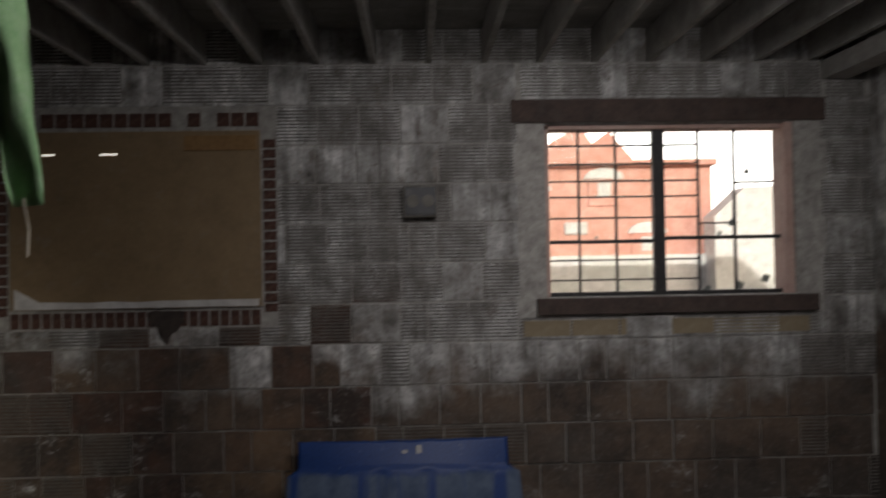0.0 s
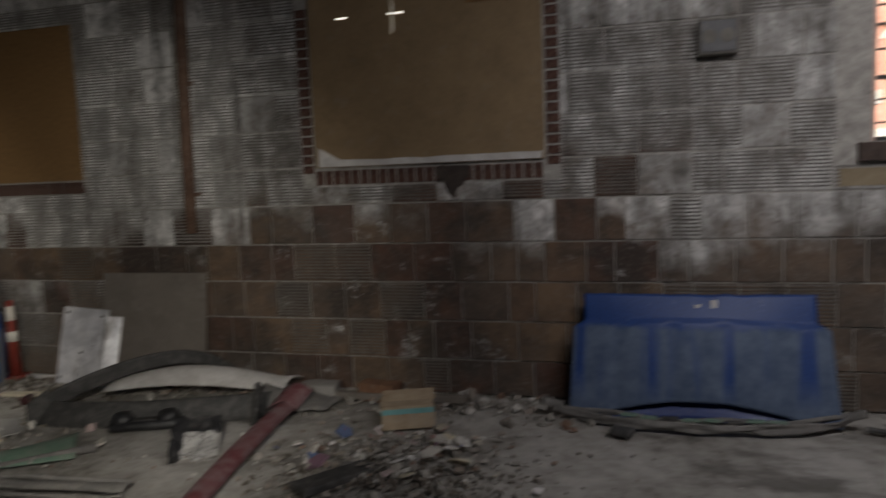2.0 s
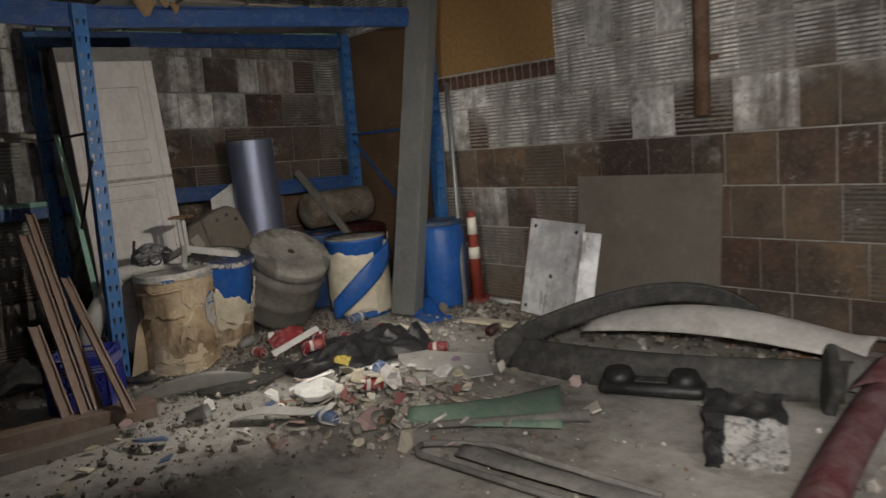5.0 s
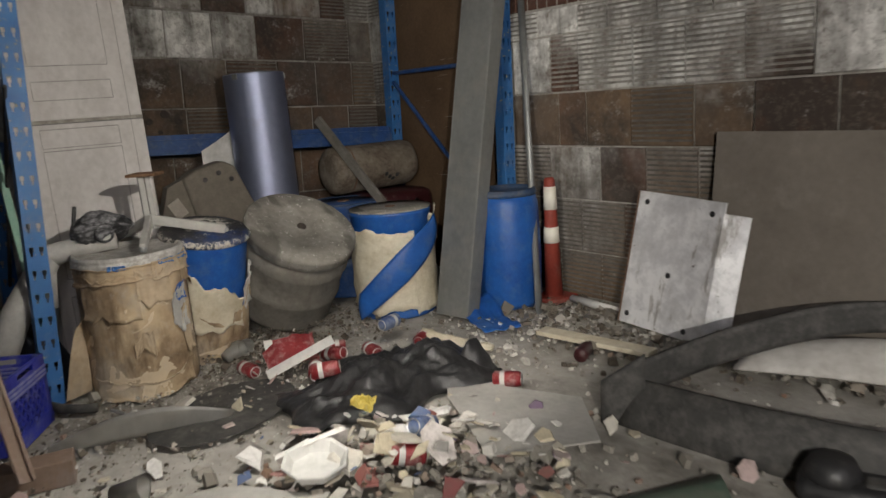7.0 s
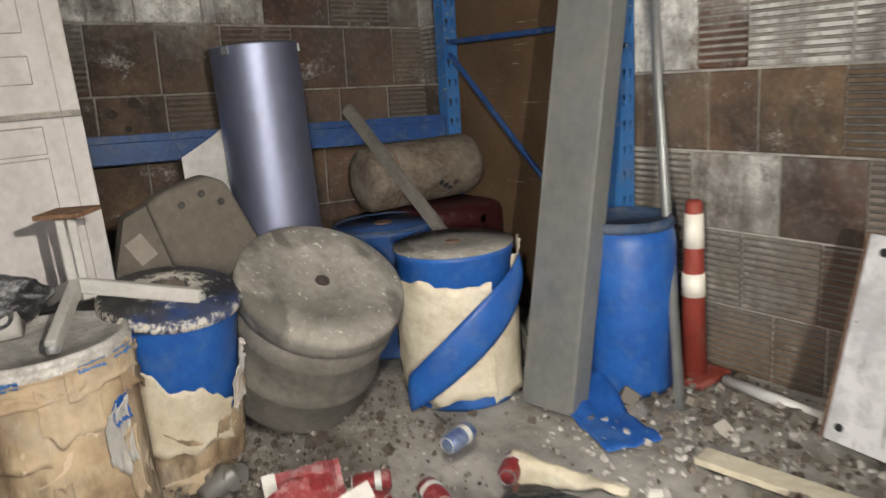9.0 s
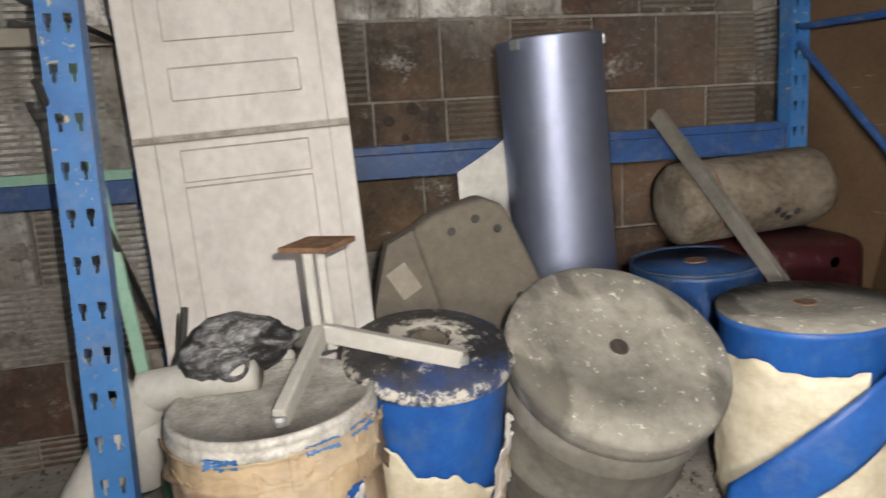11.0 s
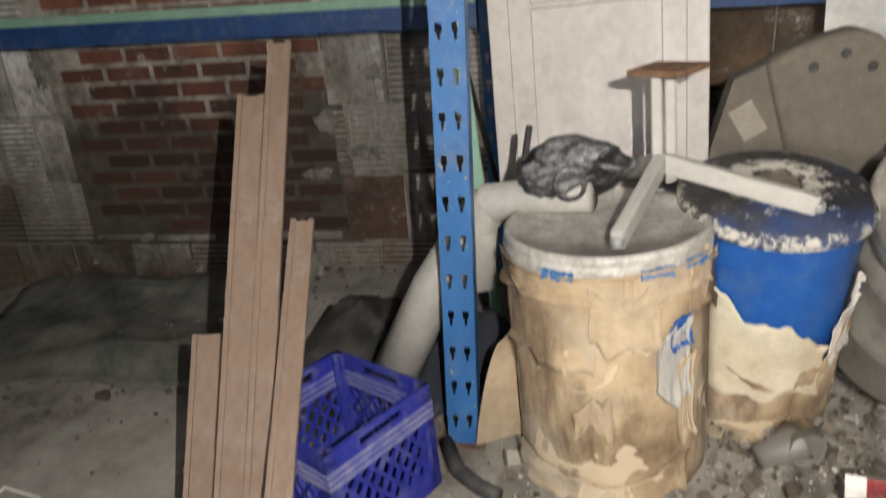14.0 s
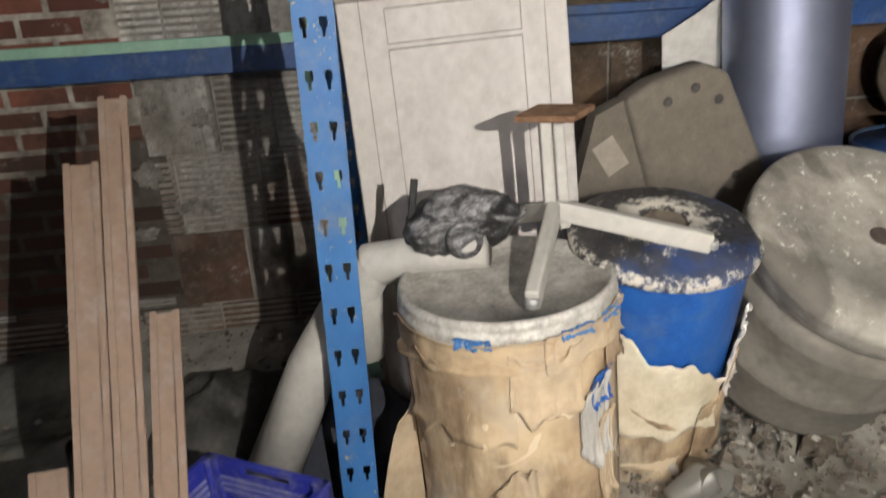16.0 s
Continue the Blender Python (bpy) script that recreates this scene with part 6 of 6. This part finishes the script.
part("print_block", box((0.06, 0.012, 0.002), (-0.02, 0.015, 0.056), turn=Matrix.Rotation(0.45, 4, "X")), M["white"], ct2)
cs = thing("foam_tray", pose(-5.98, 3.93, 0.07, 8, 5, 30), "white foam takeaway tray", "tray")
part("tray", lathe([(0.07, 0), (0.085, 0.01), (0.105, 0.045), (0.11, 0.045), (0.108, 0.05), (0.098, 0.045), (0.08, 0.014)], 8), M["white"], cs)
for x, y, z, c, mm, lab in ((-7.34, 4.19, 0.04, 200, "cloudy", "clear crushed plastic cup"), (-7.43, 4.28, 0.05, 100, "cloudy", "clear crushed plastic cup"), (-6.38, 3.42, 0.04, 140, "cloudy", "clear crushed plastic cup"), (-5.52, 4.05, 0.04, 20, "cloudy", "clear crushed plastic cup")):
    t = thing("plastic_cup", pose(x, y, z, 80, 0, c), lab, "cup", "plastic cups")
    part("cup", lathe([(0.028, 0), (0.04, 0.10), (0.043, 0.105), (0.039, 0.10), (0.026, 0.006)], 20, wobble=0.2, seed=x), M[mm], t, smooth=True)


def litter(name, centre, spread, count, size, material, seed, label, kind="stuff", flat=False, low=0.0, heap=0.0):
    """A scatter of small broken pieces lying on the floor, thicker towards the centre."""
    rng = random.Random(seed)
    vs, fs = [], []
    for _ in range(count):
        gx, gy = rng.gauss(0, 1), rng.gauss(0, 1)
        x, y = centre[0] + spread[0] * gx, centre[1] + spread[1] * gy
        x, y = max(WX + 0.06, min(EX - 0.1, x)), max(SY + 0.1, min(NY - 0.05, y))
        s = size * math.exp(rng.gauss(0, 0.55))
        h = s * (0.12 if flat else rng.uniform(0.4, 0.9))
        z = low + heap * math.exp(-(gx * gx + gy * gy) / 1.2) * rng.random()
        m = pose(x, y, z + h * 0.35, rng.gauss(0, 22), rng.gauss(0, 22), rng.uniform(0, 360))
        base = len(vs)
        k = rng.choice((4, 5, 6))
        lo, hi = [], []
        for i in range(k):
            a = 2 * math.pi * i / k + rng.uniform(-0.3, 0.3)
            r = s * rng.uniform(0.55, 1.0)
            lo.append(m @ Vector((r * math.cos(a), r * math.sin(a) * 0.75, -h / 2)))
            hi.append(m @ Vector((r * rng.uniform(0.6, 1) * math.cos(a), r * 0.7 * math.sin(a), h / 2 * rng.uniform(0.5, 1.4))))
        vs += [tuple(v) for v in lo + hi]
        fs.append(tuple(base + i for i in reversed(range(k))))
        fs.append(tuple(base + k + i for i in range(k)))
        fs += [(base + i, base + (i + 1) % k, base + k + (i + 1) % k, base + k + i) for i in range(k)]
    me = bpy.data.meshes.new(name)
    me.from_pydata(vs, [], fs)
    me.materials.append(M[material])
    return tagged(new(name, me), label, "rubble" if not flat else "litter", kind=kind)


litter("rubble", (-3.9, 5.85), (1.7, 0.16), 1190, 0.0165, "rubble", 1, "broken tile and mortar rubble along the wall foot", heap=0.05)
litter("rubble", (-2.85, 4.75), (0.42, 0.30), 714, 0.0143, "rubble", 2, "heap of broken plaster and rubbish on the floor", heap=0.08)
litter("rubble", (-5.75, 4.15), (0.34, 0.28), 714, 0.0132, "rubble", 3, "small rubbish spread across the floor", heap=0.08)
litter("rubble", (-8.2, 2.6), (0.35, 0.8), 900, 0.0090, "darkrubble", 4, "dark earth and debris below the rack", heap=0.05)
litter("rubble", (-7.1, 4.15), (0.45, 0.55), 1400, 0.0052, "rubble", 5, "pale crumbs and dust over the floor", heap=0.03)
litter("rubble", (-6.4, 3.2), (0.45, 0.28), 700, 0.0075, "darkrubble", 6, "dark damp debris on the floor", heap=0.03)
litter("rubble", (-6.5, 5.75), (0.5, 0.22), 646, 0.0132, "darkrubble", 7, "dark debris in the corner by the cone", heap=0.05)
litter("rubble", (-4.5, 4.6), (1.6, 1.0), 1530, 0.0060, "rubble", 8, "grit scattered over the concrete", heap=0.0)
litter("rubble", (-7.48, 4.55), (0.20, 0.50), 1500, 0.0080, "darkrubble", 11, "brown mulch packed round the drums", heap=0.07)
litter("paper_litter", (-5.82, 4.20), (0.34, 0.24), 230, 0.0380, "paperbits", 9, "torn paper, card and foil scraps heaped on the floor", flat=True, low=0.03, heap=0.14)
litter("paper_litter", (-2.75, 4.85), (0.38, 0.24), 72, 0.0440, "paperbits", 10, "white foam and paper scraps on the rubbish heap", flat=True, low=0.03, heap=0.10)
litter("paper_litter", (-6.95, 4.3), (0.28, 0.35), 26, 0.0300, "paperbits", 12, "torn scraps of paper by the drums", flat=True, low=0.02, heap=0.05)
litter("paper_litter", (-6.3, 3.15), (0.30, 0.20), 36, 0.0320, "paperbits", 14, "foil and plastic scraps on the floor", flat=True, low=0.02, heap=0.03)
for x, y, lab in ((-6.20, 4.25, "yellow"),):
    t = thing("yellow_wrapper", pose(x, y, 0.13, 25, 10, 40), "crumpled yellow food wrapper on the rubbish", "wrapper")
    part("wrapper", sheet(8, 8, lambda u, v: Vector((0.085 * (u - 0.5), 0.06 * (v - 0.5) * (0.6 + 0.8 * u), 0.035 * noise.noise((u * 6, v * 6, 2)))), 0.002), M["yellow"], t)
cf = thing("cream_rag", pose(-6.66, 5.08, 0.0, 0, 0, 30), "stiff cream-coloured torn foam scrap by the steel channel", "scrap")
part("scrap", sheet(18, 8, lambda u, v: Vector((0.36 * (u - 0.5), 0.13 * (v - 0.5) * (1.2 - u), 0.02 + 0.07 * (1 - u) * math.sin(math.pi * v) + 0.02 * noise.noise((u * 6, v * 5, 4)))), 0.006), M["cream"], cf, smooth=True)
bs = thing("blue_offcut", pose(-6.86, 5.46, 0.0, 0, 0, -20), "torn blue plastic sheet lying below the barrel", "plastic sheet")
part("sheet", sheet(14, 10, lambda u, v: Vector((0.42 * (u - 0.5), 0.20 * (v - 0.5), 0.015 + 0.13 * max(0, 0.5 - u) * (0.5 + v) + 0.02 * noise.noise((u * 5, v * 5, 1)))), 0.004), M["blue_plastic"], bs, smooth=True)
bo = thing("brown_bottle", pose(-6.08, 5.30, 0.035, 0, 90, 115), "small brown glass bottle on its side", "bottle")
part("bottle", lathe([(0.03, 0.0), (0.032, 0.01), (0.032, 0.10), (0.013, 0.135), (0.013, 0.165), (0.015, 0.17)], 20), M["maroon"], bo, smooth=True)
litter("rubble", (-6.95, 3.95), (0.30, 0.42), 2200, 0.0036, "palecrumbs", 22, "pale plaster crumbs and dust on the floor", heap=0.01)
litter("rubble", (-6.6, 5.5), (0.35, 0.25), 500, 0.009, "palecrumbs", 23, "pale crumbs in the corner", heap=0.01)
litter("rubble", (-2.75, 4.50), (0.36, 0.16), 700, 0.012, "darkrubble", 21, "dark damp dirt spread round the rubbish heap", heap=0.02)
gl = thing("broken_sheet", pose(0, 0, 0), "broken pale grey plastic sheet with spiked edges on the floor", "plastic sheet")
part("sheet", extrude([(-6.46, 4.85), (-6.20, 4.64), (-6.02, 4.56), (-5.72, 4.42), (-5.52, 4.75), (-5.80, 4.98), (-6.10, 4.86), (-6.36, 4.97), (-6.18, 4.80)], 0.006, m=pose(0, 0, 0.022)), M["palegrey"], gl)

# ---------- wall pieces ----------
SL, WASHED = 0.045, (1.60, 1.78)


def place_n(u, z):
    return pose(u, NY, z)


def place_w(u, z):
    y = -u
    return Matrix.Translation((WX, y, z + SL * (NY - y))) @ pose(0, 0, 0, math.degrees(math.atan(-SL)), 0, 0) @ pose(0, 0, 0, 0, 0, 90)


def bricks(parent, us, zs, w, h, place, material, seed, depth=0.014, skip=0.0, bond=True, jitter=0.004):
    rng = random.Random(seed)
    j = 0
    z = zs[0]
    while z + h <= zs[1] + 1e-6:
        u = us[0] + (w / 2 if bond and j % 2 else 0)
        while u + w <= us[1] + 1e-6:
            if rng.random() >= skip:
                t = new("brick", tile_data(w - 0.012, h - 0.012, depth, 0, material))
                t.parent = parent
                t.matrix_world = place(u + w / 2, z + h / 2) @ Matrix.Translation((0, rng.uniform(0, jitter), 0))
            u += w
        z += h
        j += 1


BR = (1.58, 2.82, 0.22, 1.75)


def ribs_n(u, z):
    """Share of ribbed tiles on the north wall: bare smooth courses low down, ribs above and in the corner."""
    if z > 1.4 or (z > 1.1 and u < -4.6):
        return 0.74
    if z > 1.1:
        return 0.2
    return 0.85 if u < -5.7 and z < 0.8 else 0.14


def ribs_w(u, z):
    y = -u
    if y > 5.55 or y < 3.3:
        return 0.75
    return 0.05


HOLES_N = [(BOARD[0] - 0.13, BOARD[1] + 0.12, BOARD[2] - 0.15, BOARD[3] + 0.16), (-0.16, 2.14, 1.645, 3.26), (OSB[0], OSB[1], OSB[2] - 0.13, OSB[3]), (-8.59, -7.27, 0.0, 2.26)]
lay_tiles(wall_n, WX, EX, HOLES_N, place_n, M["tile_n"], (-8.4, -1.2), 11, ribs_n)
LIMED = M["tile_w2"]
lay_tiles(wall_w, -NY, -0.2, [(-BR[1], -BR[0], BR[2] - 0.2, BR[3] - 0.1)], place_w, M["tile_w"], (-6.2, -1.1), 5, ribs_w, 0.02, [-0.33, -0.03] + COURSES[1:])
bricks(wall_n, (BOARD[0] - 0.13, BOARD[0] - 0.02), (BOARD[2] - 0.05, BOARD[3]), 0.105, 0.075, place_n, M["darkbrick"], 1, bond=False)
bricks(wall_n, (BOARD[1] + 0.01, BOARD[1] + 0.12), (BOARD[2] - 0.05, BOARD[3]), 0.105, 0.075, place_n, M["darkbrick"], 2, bond=False)
bricks(wall_n, (BOARD[0] - 0.02, BOARD[1] + 0.02), (BOARD[2] - 0.14, BOARD[2] - 0.01), 0.075, 0.12, place_n, M["darkbrick"], 3, bond=False)
bricks(wall_n, (-7.26, OSB[1]), (OSB[2] - 0.12, OSB[2]), 0.075, 0.11, place_n, M["darkbrick"], 4, bond=False)
bricks(wall_n, (BOARD[0], BOARD[1]), (BOARD[3] + 0.03, BOARD[3] + 0.15), 0.105, 0.11, place_n, M["darkbrick"], 8, bond=False, skip=0.15)
bricks(wall_n, (-0.14, 2.14), (1.50, 1.64), 0.36, 0.13, place_n, M["ochre"], 6, 0.018, bond=False)
for t in [c for c in wall_w.children if c.name.startswith("tile") and c.matrix_world.translation.y < 3.75]:
    t.material_slots[0].link = "OBJECT"
    t.material_slots[0].material = LIMED
    t.material_slots[1].link = "OBJECT"
    t.material_slots[1].material = M["mortar_w"]
for t in [c for c in wall_w.children if c.name.startswith("tile") and 4.15 < c.matrix_world.translation.y < 5.3 and WASHED[0] < c.matrix_world.translation.z < WASHED[1]]:
    t.material_slots[0].link = "OBJECT"
    t.material_slots[0].material = M["tile_wash"]
for t in [c for c in wall_n.children if c.name.startswith("tile") and c.matrix_world.translation.x < -4.5 and c.matrix_world.translation.z > 1.1]:
    t.material_slots[0].link = "OBJECT"
    t.material_slots[0].material = M["tile_bright"]
    t.material_slots[1].link = "OBJECT"
    t.material_slots[1].material = M["mortar_w"]
for t in [c for c in wall_n.children if c.name.startswith("tile") and c.matrix_world.translation.x < -5.6 and c.matrix_world.translation.z < 0.9]:
    t.material_slots[0].link = "OBJECT"
    t.material_slots[0].material = M["tile_grey"]
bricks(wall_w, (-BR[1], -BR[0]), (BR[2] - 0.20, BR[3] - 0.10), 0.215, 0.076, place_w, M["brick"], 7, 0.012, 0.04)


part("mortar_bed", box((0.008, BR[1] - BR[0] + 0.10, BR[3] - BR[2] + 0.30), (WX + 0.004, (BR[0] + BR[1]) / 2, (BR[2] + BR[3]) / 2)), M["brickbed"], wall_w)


# lime and mortar smeared over the edges of the brick patch
def smear(y, z, w, h, seed):
    def f(u, v):
        a, r = 2 * math.pi * u, v
        ring = 0.62 + 0.35 * noise.noise((2.2 * math.cos(a) + seed, 2.2 * math.sin(a), 1)) + 0.34 * noise.noise((4 * math.cos(a) + seed, 7 * math.sin(a), 4)) + 0.2 * noise.noise((14 * math.cos(a) + seed, 14 * math.sin(a), 4))
        return Vector((WX + 0.019 + 0.006 * (1 - v) + 0.004 * noise.noise((u * 9, v * 5, seed)), y + w * r * ring * math.cos(a), z + h * r * ring * math.sin(a)))
    part("mortar_smear", sheet(40, 6, f, 0.002), M["efflor"], wall_w)


for i, (y, z, w, h) in enumerate(((2.84, 1.60, 0.09, 0.10), (2.81, 1.34, 0.08, 0.13), (2.86, 0.98, 0.06, 0.15), (2.80, 0.66, 0.09, 0.07), (1.60, 1.45, 0.06, 0.15), (1.57, 1.0, 0.06, 0.16), (3.03, 0.84, 0.06, 0.05), (2.95, 0.52, 0.12, 0.05), (2.72, 0.44, 0.10, 0.04))):
    smear(y, z, w, h, 3.7 * i)

for y, z, r in ((4.43, 1.17, 0.022), (4.53, 1.21, 0.026), (4.61, 1.16, 0.022), (4.49, 1.10, 0.015)):
    part("broken_hole", lathe([(r, 0.0), (r * 0.7, 0.003), (r * 0.3, 0.001)], 14, m=pose(WX + 0.017, y, z, 0, 90, 0), wobble=0.25), M["soot"], wall_w)
